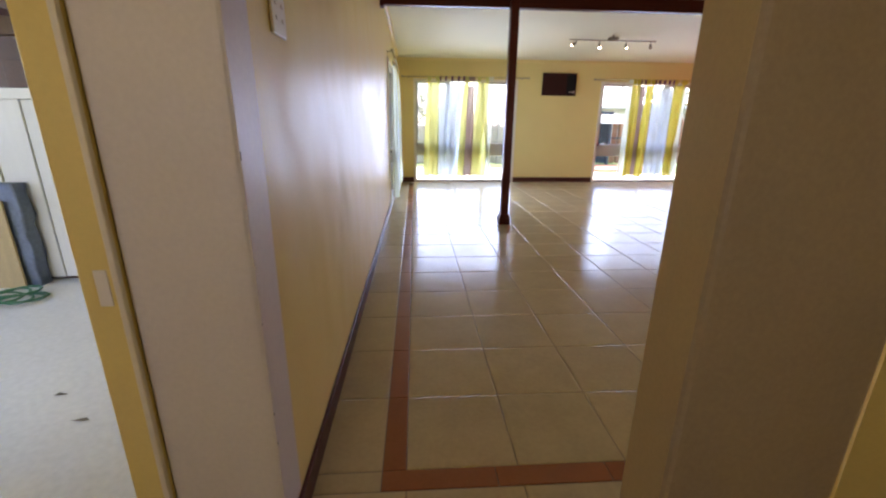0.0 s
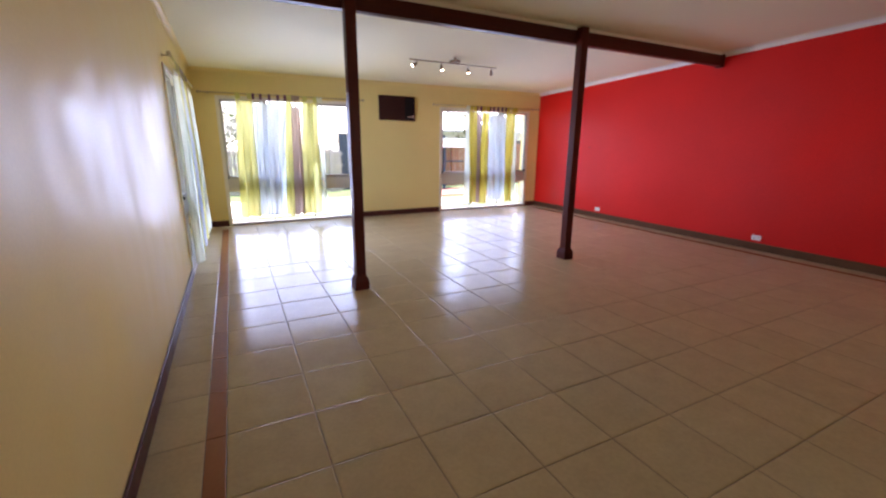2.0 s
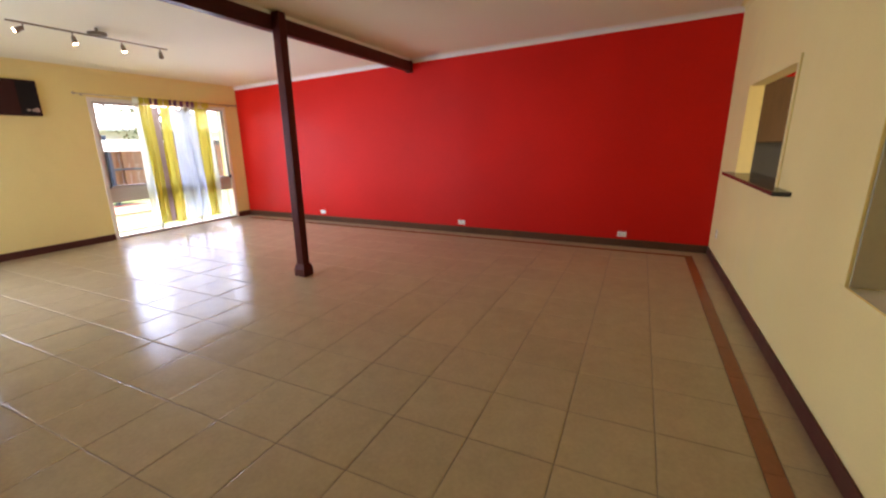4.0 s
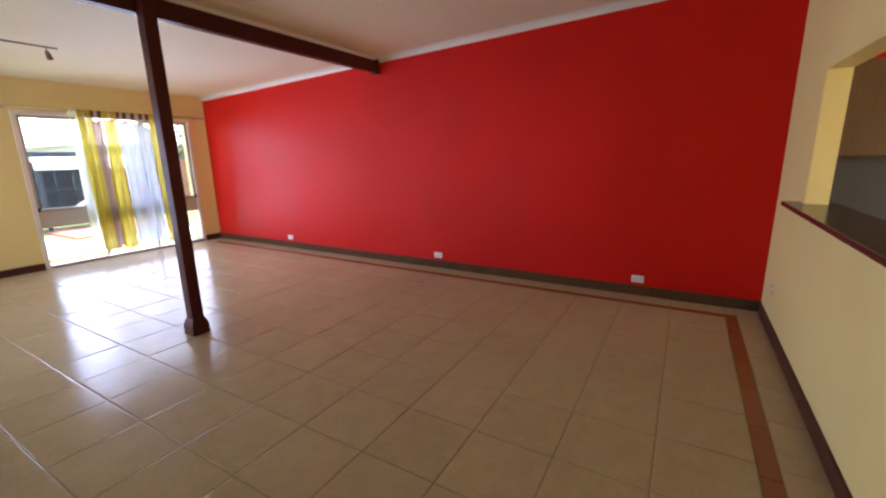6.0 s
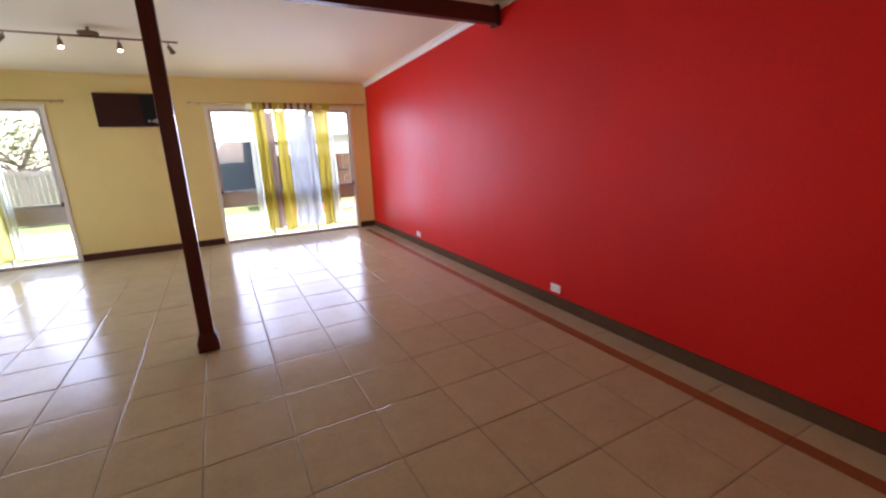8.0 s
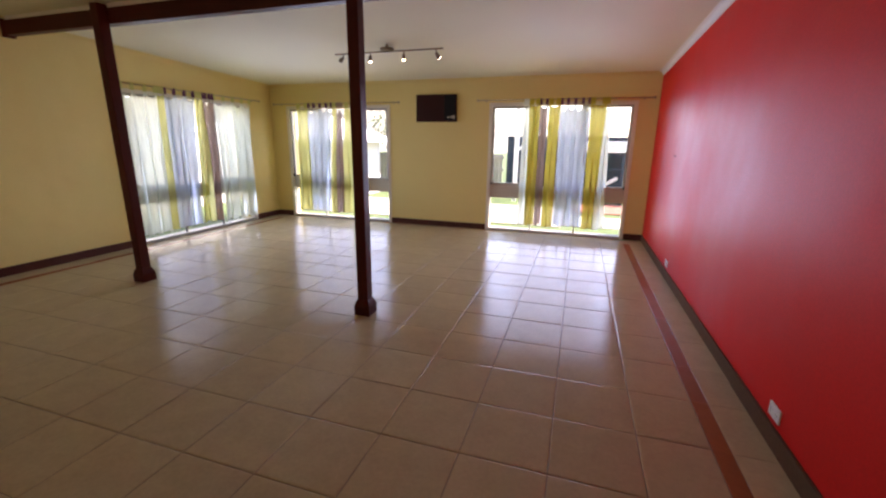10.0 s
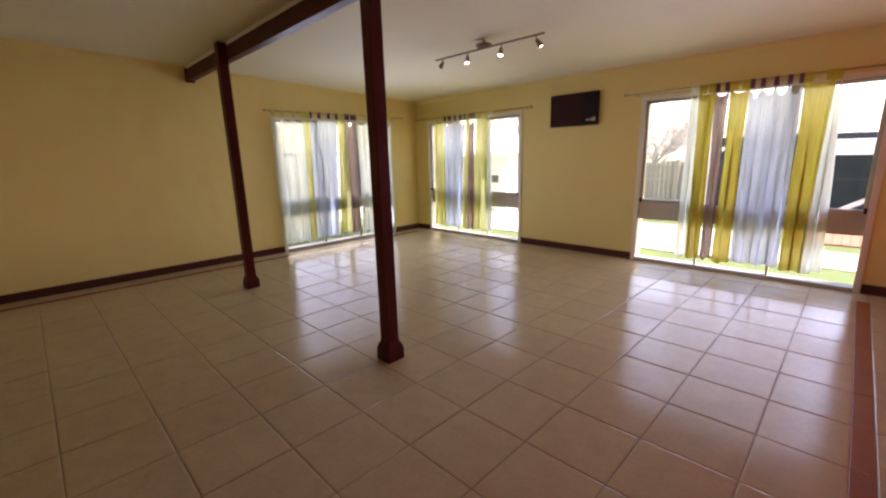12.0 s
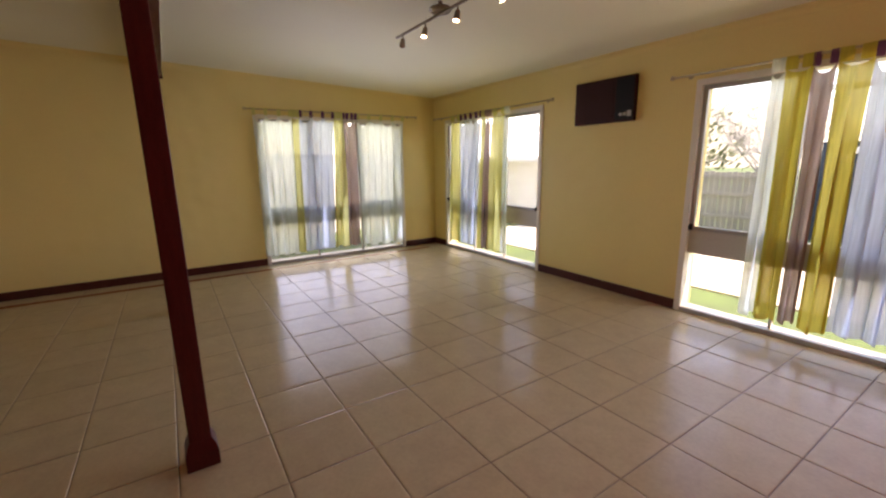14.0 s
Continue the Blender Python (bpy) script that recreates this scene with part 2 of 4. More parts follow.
def panel(us, vs, holes, depth, place):
    """A wall of thickness depth with holes (u0, v0, u1, v1) cut through; place(u, v, d) gives the point."""
    us = sorted(set(us) | {h[0] for h in holes} | {h[2] for h in holes})
    vs = sorted(set(vs) | {h[1] for h in holes} | {h[3] for h in holes})
    bm, grid = B(), {}

    def vert(i, j, k):
        if (i, j, k) not in grid:
            grid[i, j, k] = bm.verts.new(place(us[i], vs[j], depth * k))
        return grid[i, j, k]

    def solid(i, j):
        if not (0 <= i < len(us) - 1 and 0 <= j < len(vs) - 1):
            return False
        u, v = (us[i] + us[i + 1]) / 2, (vs[j] + vs[j + 1]) / 2
        return not any(h[0] < u < h[2] and h[1] < v < h[3] for h in holes)

    for i in range(len(us) - 1):
        for j in range(len(vs) - 1):
            if not solid(i, j):
                continue
            for k in (0, 1):
                bm.faces.new([vert(i, j, k), vert(i + 1, j, k), vert(i + 1, j + 1, k), vert(i, j + 1, k)])
            for (di, dj), (p, q) in {(-1, 0): ((i, j), (i, j + 1)), (1, 0): ((i + 1, j), (i + 1, j + 1)), (0, -1): ((i, j), (i + 1, j)), (0, 1): ((i, j + 1), (i + 1, j + 1))}.items():
                if not solid(i + di, j + dj):
                    bm.faces.new([vert(*p, 0), vert(*q, 0), vert(*q, 1), vert(*p, 1)])
    bmesh.ops.recalc_face_normals(bm, faces=bm.faces)
    return bm


# ---- the plan ----
XL, XR, YS, YN = -0.44, 6.932, 0.62, 9.44
W1, W2, WL = (-0.015, 2.245), (4.265, 6.585), (6.36, 8.72)
HEAD = 2.225


def ceil_z(y):
    return 2.69 + 0.0415 * (YN - y)


# ---- walls ----
TOP = 3.15
north = part("wall_north", panel((XL - 0.25, XR + 0.2), (-0.2, TOP), [(W1[0], 0, W1[1], HEAD), (W2[0], 0, W2[1], HEAD)], 0.22, lambda u, v, d: (u, YN + d, v)), CREAM)
tagged(north, "cream painted wall with two full-height windows", "wall", kind="structure")
west = part("wall_west", panel((YS - 0.005, YN - 0.002), (-0.2, TOP), [(WL[0], 0, WL[1], HEAD)], 0.31, lambda u, v, d: (XL - d, u, v)), CREAM)
tagged(west, "cream semi-gloss painted wall with a full-height window", "wall", kind="structure")
east = part("wall_east", panel((-3.2, YN - 0.002), (-0.2, TOP), [], 0.2, lambda u, v, d: (XR + d, u, v)), RED)
tagged(east, "deep red painted feature wall", "wall", kind="structure")
JX = 0.632
HATCH, SERVERY = (4.38, 1.165, 5.88, 2.055), (1.35, 0.83, 2.95, 2.17)
south = part("wall_south", panel((JX, XR - 0.002), (-0.2, TOP), [HATCH, SERVERY], 0.12, lambda u, v, d: (u, YS - d, v)), CREAM)
tagged(south, "cream painted wall with a serving hatch and a kitchen opening", "wall", kind="structure")

# ceiling, raked up towards the hall
bm = B()
# outer rim is an unseen eave and carport roof, added for shade
vs = [bm.verts.new((x, y, ceil_z(y) + dz)) for dz in (0, 0.12) for x, y in ((-5.2, -3.4), (XR + 0.9, -3.4), (XR + 0.9, YN + 0.45), (XL - 0.6, YN + 0.45), (XL - 0.6, 4.2), (-5.2, 4.2))]
n6 = 6
bm.faces.new(vs[:n6])
bm.faces.new(vs[n6:])
for i in range(n6):
    bm.faces.new([vs[i], vs[(i + 1) % n6], vs[n6 + (i + 1) % n6], vs[n6 + i]])
bmesh.ops.recalc_face_normals(bm, faces=bm.faces)
tagged(part("ceiling", bm, CEIL), "off-white painted raked plaster ceiling", "ceiling", kind="structure")


def cove(bm, p, q, inward, size=0.065):
    """A coved cornice from p to q along the wall's top; inward points into the room."""
    inward, p, q = Vector(inward), Vector(p), Vector(q)
    prof = [(0, -size), (0.006, -size)] + [(size - (size - 0.006) * math.cos(a * math.pi / 12) , -size + (size - 0.006) * math.sin(a * math.pi / 12)) for a in range(1, 6)] + [(size, -0.006), (size, 0.004), (0, 0.004)]
    rings = [[bm.verts.new(c + inward * u + Vector((0, 0, v))) for u, v in prof] for c in (p, q)]
    for i in range(len(prof)):
        j = (i + 1) % len(prof)
        bm.faces.new([rings[0][i], rings[0][j], rings[1][j], rings[1][i]])
    for r in rings:
        bm.faces.new(r)
    return bm


for name, p, q, inn in (("cornice_east", (XR, YS, ceil_z(YS)), (XR, YN, ceil_z(YN)), (-1, 0, 0)), ("cornice_west", (XL, YS, ceil_z(YS)), (XL, YN, ceil_z(YN)), (1, 0, 0)),
                        ("cornice_north", (XL + 0.07, YN, ceil_z(YN)), (XR - 0.07, YN, ceil_z(YN)), (0, -1, 0)), ("cornice_south", (JX, YS, ceil_z(YS)), (XR - 0.07, YS, ceil_z(YS)), (0, 1, 0))):
    bm = cove(B(), p, q, inn)
    bmesh.ops.recalc_face_normals(bm, faces=bm.faces)
    white = name == "cornice_east"
    tagged(part(name, bm, CORNICE if white else CREAM), "off-white coved plaster cornice" if white else "cream painted coved plaster cornice", "cornice", kind="structure")


def skirting(name, x0, y0, x1, y1, mat, label, h=0.105):
    """A skirting board with a rounded top edge, filling the plan rectangle."""
    bm = box(B(), x0, y0, 0, x1, y1, h, 0.004)
    tagged(part(name, bm, mat), label, "skirting", kind="structure")


T = 0.016
skirting("baseboard_west", XL, YS + 0.02, XL + T, WL[0] - 0.05, SKIRT, "dark maroon timber skirting along the cream wall")
skirting("baseboard_west_corner", XL, WL[1] + 0.05, XL + T, YN - 0.018, SKIRT, "short dark timber skirting in the window corner")
skirting("baseboard_north_corner", XL, YN - T, W1[0] - 0.05, YN, SKIRT, "short dark timber skirting in the window corner")
skirting("baseboard_north", W1[1] + 0.05, YN - T, W2[0] - 0.05, YN, SKIRT, "dark maroon timber skirting between the windows")
skirting("baseboard_north_end", W2[1] + 0.05, YN - T, XR - 0.018, YN, SKIRT, "short dark timber skirting beside the window")
skirting("baseboard_east", XR - T, 4.862, XR, YN, GREYSKIRT, "dark grey-brown skirting under the red wall")
skirting("baseboard_east_end", XR - T - 0.005, YS + 0.018, XR, 4.86, GREYSKIRT, "dark grey-brown skirting length set slightly proud at its joint", 0.109)
skirting("baseboard_south", JX + 0.02, YS, XR, YS + T, SKIRT, "dark maroon timber skirting under the hatch wall")

# ---- floor: slab, tiles come last ----
bm = box(B(), XL - 0.27, YS - 0.3, -0.2, XR + 0.1, YN + 0.02, -0.004)
floor = tagged(part("floor", bm, GROUT), "glazed beige floor tiles with a terracotta border", "floor", kind="structure")


# ---- windows ----
def window(name, width, label):
    """A full-height window of three lights over three low lights, in local x along the wall, y out, origin at the sill's left end."""
    w = thing(name, label, "window", kind="structure")
    d0, d1 = -0.012, 0.14
    f = 0.045
    bm = B()
    box(bm, -f, d0, 0.0, 0.012, d1, HEAD + 0.012, 0.004)
    box(bm, width - 0.012, d0, 0.0, width + f, d1, HEAD + 0.012, 0.004)
    box(bm, -f, d0 - 0.002, HEAD - 0.01, width + f, d1 - 0.002, HEAD + f, 0.004)
    part("window_frame", bm, FRAME, w)
    part("window_sill", box(B(), 0.012, d0 - 0.004, 0.002, width - 0.012, d1 + 0.03, 0.045, 0.004), SASH, w, "grey aluminium sill rail")
    part("transom", box(B(), 0.012, 0.03, 0.61, width - 0.012, 0.10, 0.845, 0.006), RAIL, w, "wide grey-beige transom panel")
    step = width / 3
    for i in (1, 2):
        part("mullion", box(B(), step * i - 0.02, 0.035, 0.845, step * i + 0.02, 0.095, HEAD - 0.01, 0.004), SASH, w)
        part("mullion", box(B(), step * i - 0.012, 0.04, 0.045, step * i + 0.012, 0.09, 0.61, 0.003), SASH, w)
    for i in range(3):
        a, b = step * i + (0.012 if i == 0 else 0.02), step * (i + 1) - (0.012 if i == 2 else 0.02)
        if i != 1:
            bm = B()
            s = 0.04
            box(bm, a, 0.02, 0.847, a + s, 0.06, HEAD - 0.012, 0.004)
            box(bm, b - s, 0.02, 0.847, b, 0.06, HEAD - 0.012, 0.004)
            box(bm, a + s, 0.021, 0.847, b - s, 0.059, 0.847 + s, 0.003)
            box(bm, a + s, 0.021, HEAD - 0.012 - s, b - s, 0.059, HEAD - 0.012, 0.003)
            sash = part("sash", bm, SASH, w, "grey aluminium opening sash")
            lx = a + 0.02 if i == 0 else b - 0.02
            bm = B()
            box(bm, lx - 0.012, -0.012, 0.85, lx + 0.012, 0.022, 0.91, 0.004)
            box(bm, lx - 0.008, -0.03, 0.868, lx + 0.008, -0.01, 0.90, 0.004)
            part("latch", bm, BLACK, sash, "small black latch")
        p = part("pane", box(B(), a, 0.066, 0.846, b, 0.071, HEAD - 0.012), GLASS, w)
        p.visible_shadow = False
        p = part("pane", box(B(), a, 0.066, 0.046, b, 0.071, 0.609), GLASS, w)
        p.visible_shadow = False
    return w


window("window_1", W1[1] - W1[0], "cream-framed full-height window with low lights").matrix_world = pose(W1[0], YN, 0)
window("window_2", W2[1] - W2[0], "cream-framed full-height window with low lights").matrix_world = pose(W2[0], YN, 0)
window("window_3", WL[1] - WL[0], "cream-framed full-height window behind sheer curtains").matrix_world = pose(XL, WL[0], 0, 0, 0, 90)


# ---- curtains: local x along the rod, y out to the window ----
def curtain_rod(length, label):
    r = thing("curtain_rod", label, "curtain rod", "curtain rods")
    part("tube", rod(B(), (0, 0, 0), (length, 0, 0), 0.010), BRASS, r, smooth=True)
    for x, s in ((0, -1), (length, 1)):
        bm = rod(B(), (x, 0, 0), (x + s * 0.02, 0, 0), 0.014)
        ball(bm, (x + s * 0.035, 0, 0), 0.022)
        part("finial", bm, BRASS, r, smooth=True)
    for x in (0.10, length - 0.10):
        bm = rod(B(), (x, 0.012, 0), (x, 0.075, 0), 0.006)
        rod(bm, (x, 0.072, -0.001), (x, 0.079, -0.001), 0.022)
        part("bracket", bm, BRASS, r)
    return r


def curtain(top, foot, mat, tabmat, seed, label, drop=2.15, folds=7.0, tabs=4, hem=0.0, scallop=0.062):
    """A tab-top sheer hanging from z = 0 of the rod: top and foot are the (start, end) along the rod."""
    rnd = random.Random(seed)
    c = thing("curtain", label, "curtain", "tab-top curtains")
    folds *= 0.5
    nu, nv = 90, 26
    ph = [rnd.uniform(0, 6.28) for _ in range(6)]
    dips = [rnd.uniform(0.6, 1.25) for _ in range(tabs)]
    bm = B()
    rows = []
    for j in range(nv + 1):
        v = j / nv
        z = -0.075 - v * (drop - 0.075)
        a, b = (top[k] + (foot[k] - top[k]) * v ** 0.8 for k in (0, 1))
        row = []
        for i in range(nu + 1):
            u = i / nu
            amp = 0.012 + 0.036 * min(1, v * 2.5)
            w = math.sin(u * folds * 6.283 + ph[0] + 0.5 * math.sin(v * 2.2 + ph[1])) + 0.45 * math.sin(u * folds * 11.1 + ph[2] + v * 0.8) + 0.3 * math.sin(u * 4 + ph[3] + v * 2)
            x = a + (b - a) * (u + 0.18 / folds * math.sin(u * folds * 6.283 * 2 + ph[4]) * min(1, v * 2))
            sag = -scallop * dips[min(tabs - 1, int(u * (tabs - 1)))] * abs(math.sin(u * (tabs - 1) * math.pi)) ** 0.8 * (1 - v) ** 7
            lift = (0.012 * math.sin(u * folds * 6.283 + ph[5]) + hem * u) * v ** 3
            row.append(bm.verts.new((x, -0.0 + amp * w * 0.75, z + sag + lift)))
        rows.append(row)
    for j in range(nv):
        for i in range(nu):
            bm.faces.new([rows[j][i], rows[j][i + 1], rows[j + 1][i + 1], rows[j + 1][i]])
    part("cloth", bm, mat, c, smooth=True)
    for k in range(tabs):
        x = top[0] + (top[1] - top[0]) * (k + 0.0) / max(1, tabs - 1)
        wd = 0.075 if mat in (YELLOW, LIME) else 0.042
        x = min(max(x, top[0] + wd / 2), top[1] - wd / 2)
        loop = [(-0.013, -0.085), (-0.015, -0.03), (-0.0145, 0.004), (-0.008, 0.0135), (0.0, 0.0155), (0.008, 0.0135), (0.0145, 0.004), (0.015, -0.03), (0.013, -0.085)]
        bm = B()
        pts = [[bm.verts.new((x + sx * wd / 2, y, z)) for y, z in loop] for sx in (-1, 1)]
        for i in range(len(loop) - 1):
            bm.faces.new([pts[0][i], pts[1][i], pts[1][i + 1], pts[0][i + 1]])
        part("tab", bm, tabmat, c, smooth=True)
    return c


ROD = 2.305
YR = YN - 0.085
curtain_rod(2.74, "thin dull brass curtain rod above the window").matrix_world = pose(-0.265, YR, ROD)
curtain_rod(2.75, "thin dull brass curtain rod beside the red wall").matrix_world = pose(4.06, YR, ROD)
curtain_rod(2.74, "thin dull brass curtain rod on the side wall").matrix_world = pose(XL + 0.085, 6.225, ROD + 0.03, 0, 0, 90)
LY, LP, LW, LM = "yellow sheer tab-top curtain", "pale yellow sheer tab-top curtain", "lilac-white sheer curtain with purple tabs", "mauve-brown sheer tab-top curtain"
for top, foot, mat, tm, seed, lab, drop, folds, tabs in (
        ((0.27, 0.53), (0.18, 0.49), LIME, LIME, 1, LY, 2.15, 3, 2), ((0.53, 1.10), (0.48, 0.96), LILAC, PURPLE, 2, LW, 2.14, 6, 5),
        ((1.10, 1.19), (0.96, 1.10), LIME, LIME, 3, LY, 2.16, 2, 2), ((1.18, 1.32), (1.09, 1.29), MAUVE, MAUVE, 4, LM, 2.15, 3, 3),
        ((1.38, 1.64), (1.30, 1.63), LIME, LIME, 5, LY, 2.15, 3, 2), ((1.63, 1.73), (1.62, 1.72), PALEYELLOW, PALEYELLOW, 6, LP, 2.14, 2, 2)):
    curtain(top, foot, mat, tm, seed, lab, drop, folds, tabs, scallop=0.045 if mat in (YELLOW, LIME) else 0.10).matrix_world = pose(-0.015, YR, ROD)
for top, foot, mat, tm, seed, lab, drop, folds, tabs in (
        ((4.85, 4.94), (4.85, 4.97), PALEYELLOW, PALEYELLOW, 11, LP, 2.13, 1.5, 2), ((4.94, 5.12), (4.96, 5.12), YELLOW, YELLOW, 12, LY, 2.14, 2.5, 2),
        ((5.11, 5.25), (5.12, 5.25), MAUVE, PURPLE, 13, LM, 2.13, 2.5, 2), ((5.26, 5.45), (5.25, 5.46), YELLOW, YELLOW, 14, LY, 2.16, 2.5, 2),
        ((5.45, 5.92), (5.46, 5.93), LILAC, PURPLE, 15, LW, 2.12, 6, 5), ((5.92, 6.17), (5.95, 6.16), YELLOW, YELLOW, 16, LY, 2.15, 2.5, 2),
        ((6.16, 6.22), (6.15, 6.28), PALEYELLOW, YELLOW, 17, LP, 2.14, 1.5, 2)):
    curtain(top, foot, mat, tm, seed, lab, drop, folds, tabs, scallop=0.045 if mat in (YELLOW, LIME) else 0.10).matrix_world = pose(-0.015, YR, ROD)
for top, foot, mat, tm, seed, lab, drop, folds, tabs in (
        ((6.29, 6.84), (6.28, 6.79), PALEYELLOW, LIME, 21, LP, 2.19, 6, 4), ((6.83, 6.95), (6.77, 6.90), LIME, LIME, 22, LY, 2.18, 1.5, 2),
        ((6.95, 7.50), (6.89, 7.39), LILAC, PURPLE, 23, LW, 2.17, 5, 4), ((7.49, 7.64), (7.38, 7.59), LIME, LIME, 24, LY, 2.16, 2, 2),
        ((7.63, 7.88), (7.58, 7.86), MAUVE, PURPLE, 25, LM, 2.16, 4, 4), ((7.88, 8.75), (7.86, 8.68), PALEYELLOW, LIME, 26, LP, 2.20, 7, 5)):
    curtain(top, foot, mat, tm, seed, lab, drop, folds, tabs, scallop=0.045 if mat in (YELLOW, LIME) else 0.10).matrix_world = pose(XL + 0.085, 0, ROD + 0.03, 0, 0, 90)


# ---- posts and beam ----
PY, PS = 5.125, 0.051
for x, y in ((1.18, PY), (4.005, PY)):
    p = thing("timber_post", "dark maroon square timber post on the tiles", "post", "posts under the beam", at=(x, y, 0))
    bm = box(B(), -PS, -PS, 0.10, PS, PS, 2.85, 0.006)
    part("shaft", bm, MAROON, p)
    bm = B()
    h = 0.076
    ring = [(h, 0.0), (h, 0.085), (0.064, 0.125), (PS + 0.001, 0.150)]
    loops = [[bm.verts.new((sx * r, sy * r, z)) for sx, sy in ((-1, -1), (1, -1), (1, 1), (-1, 1))] for r, z in ring]
    for a, b in zip(loops, loops[1:]):
        for i in range(4):
            bm.faces.new([a[i], a[(i + 1) % 4], b[(i + 1) % 4], b[i]])
    bm.faces.new(loops[0])
    bm.faces.new(loops[-1])
    bmesh.ops.recalc_face_normals(bm, faces=bm.faces)
    part("base_block", bm, MAROON, p)
beam = thing("ceiling_beam", "dark maroon timber beam across the room on two posts", "beam", at=(0, 0, 0))
part("timber", box(B(), XL + 0.002, 5.17, 2.675, XR - 0.002, 5.26, 2.825, 0.005), BEAMWOOD, beam)
for x0, x1 in ((XL + 0.001, XL + 0.05), (XR - 0.05, XR - 0.001)):
    part("wall_bracket", box(B(), x0, 5.16, 2.655, x1, 5.27, 2.84, 0.004), MAROON, beam)
tagged(part("beam_packer", box(B(), XL + 0.07, 5.18, 2.826, XR - 0.07, 5.25, ceil_z(5.2) + 0.01, 0.003), CORNICE), "off-white plaster strip between beam and ceiling", "trim", kind="structure")

# ---- air conditioner ----
ac = thing("air_conditioner", "dark brown through-wall air conditioner", "air conditioner", at=(2.845, YN, 1.955))
part("body", box(B(), 0, -0.05, 0, 0.78, -0.002, 0.475, 0.008), ACBROWN, ac)
bm = B()
for i in range(14):
    z = 0.03 + i * 0.031
    box(bm, 0.02, -0.060, z, 0.53, -0.048, z + 0.019, 0.002)
part("grille", bm, ACBROWN, ac)
part("control_recess", box(B(), 0.55, -0.056, 0.02, 0.768, -0.049, 0.455, 0.003), BLACK, ac, "glossy black control panel")
for x in (0.63, 0.68):
    part("knob", rod(B(), (x, -0.056, 0.075), (x, -0.075, 0.075), 0.017), SILVER, ac, smooth=False)
part("badge", box(B(), 0.70, -0.060, 0.05, 0.75, -0.055, 0.11, 0.002), SILVER, ac)

# ---- track light ----
ty = 7.125
tl = thing("track_light", "dull bronze ceiling bar with four lit spotlights", "ceiling light", at=(3.338, ty, 0))
part("bar", box(B(), -0.757, -0.012, 2.690, 0.757, 0.012, 2.706, 0.004), BRONZE, tl)
part("canopy", rod(rod(B(), (0, 0, 2.708), (0, 0, 2.722), 0.075, 0.090, 24), (0, 0, 2.722), (0, 0, 2.740), 0.090, 0.086, 24), BRONZE, tl)
part("stem", rod(B(), (0, 0, 2.70), (0, 0, ceil_z(ty) + 0.003), 0.016), BRONZE, tl)
for x, aim in ((-0.635, (-0.75, 0.30, -0.45)), (-0.235, (0.05, -0.25, -1)), (0.235, (0.05, -0.25, -1)), (0.665, (0.40, 0.55, -0.8))):
    aim = Vector(aim).normalized()
    joint = Vector((x, 0, 2.655))
    bm = rod(B(), (x, 0, 2.69), joint, 0.006)
    rod(bm, joint, joint + aim * 0.035, 0.018, 0.022)
    rod(bm, joint + aim * 0.035, joint + aim * 0.075, 0.022, 0.028)
    head = part("spotlight", bm, BRONZE, tl)
    part("bulb", ball(rod(B(), joint + aim * 0.07, joint + aim * 0.078, 0.021), joint + aim * 0.072, 0.014), BULB, head, "warm lit bulb")


# ---- sockets, switch, hook ----
def plate(name, w, h, label, category, buttons):
    p = thing(name, label, category, "power points" if name == "power_point" else "")
    part("plate", box(B(), -w / 2, -0.010, -h / 2, w / 2, -0.001, h / 2, 0.003), WHITE, p)
    for x, z in buttons:
        part("switch", box(B(), x - 0.008, -0.014, z - 0.006, x + 0.008, -0.009, z + 0.006, 0.002), WHITE, p)
        bm = B()
        if name == "power_point":
            for dx in (-0.008, 0.008):
                box(bm, x + dx - 0.0015, -0.0108, z - 0.028, x + dx + 0.0015, -0.0098, z - 0.018)
            box(bm, x - 0.0015, -0.0108, z - 0.040, x + 0.0015, -0.0098, z - 0.031)
            part("socket_slots", bm, BLACK, p, "dark socket slots")
        else:
            bm.free()
    return p


for y in (7.333, 4.28, 1.722):
    plate("power_point", 0.125, 0.078, "white double power point above the skirting on the red wall", "power point", ((-0.032, 0.022), (0.032, 0.022))).matrix_world = pose(XR, y, 0.182, 0, 0, -90)
plate("light_switch", 0.125, 0.13, "white light switch plate on the cream wall", "light switch", ((-0.028, 0.02), (0.028, 0.02), (-0.028, -0.02), (0.028, -0.02))).matrix_world = pose(XL, 0.985, 1.63, 0, 0, 90)
hk = thing("picture_hook", "small dark metal hook in the red wall", "hook", at=(XR, 7.69, 1.448))
part("nail", rod(B(), (0, 0, 0), (-0.025, 0, 0.008), 0.004), BLACK, hk)
vp = thing("wall_outlet", "small cream outlet plate low on the hatch wall", "outlet", at=(6.45, YS, 0.37))
part("plate", box(B(), -0.035, 0.001, -0.055, 0.035, 0.009, 0.055, 0.003), WHITE, vp)
for z in (-0.03, 0.03):
    part("plug_hole", rod(B(), (0, 0.009, z), (0, 0.012, z), 0.011), BLACK, vp, "dark round hole")

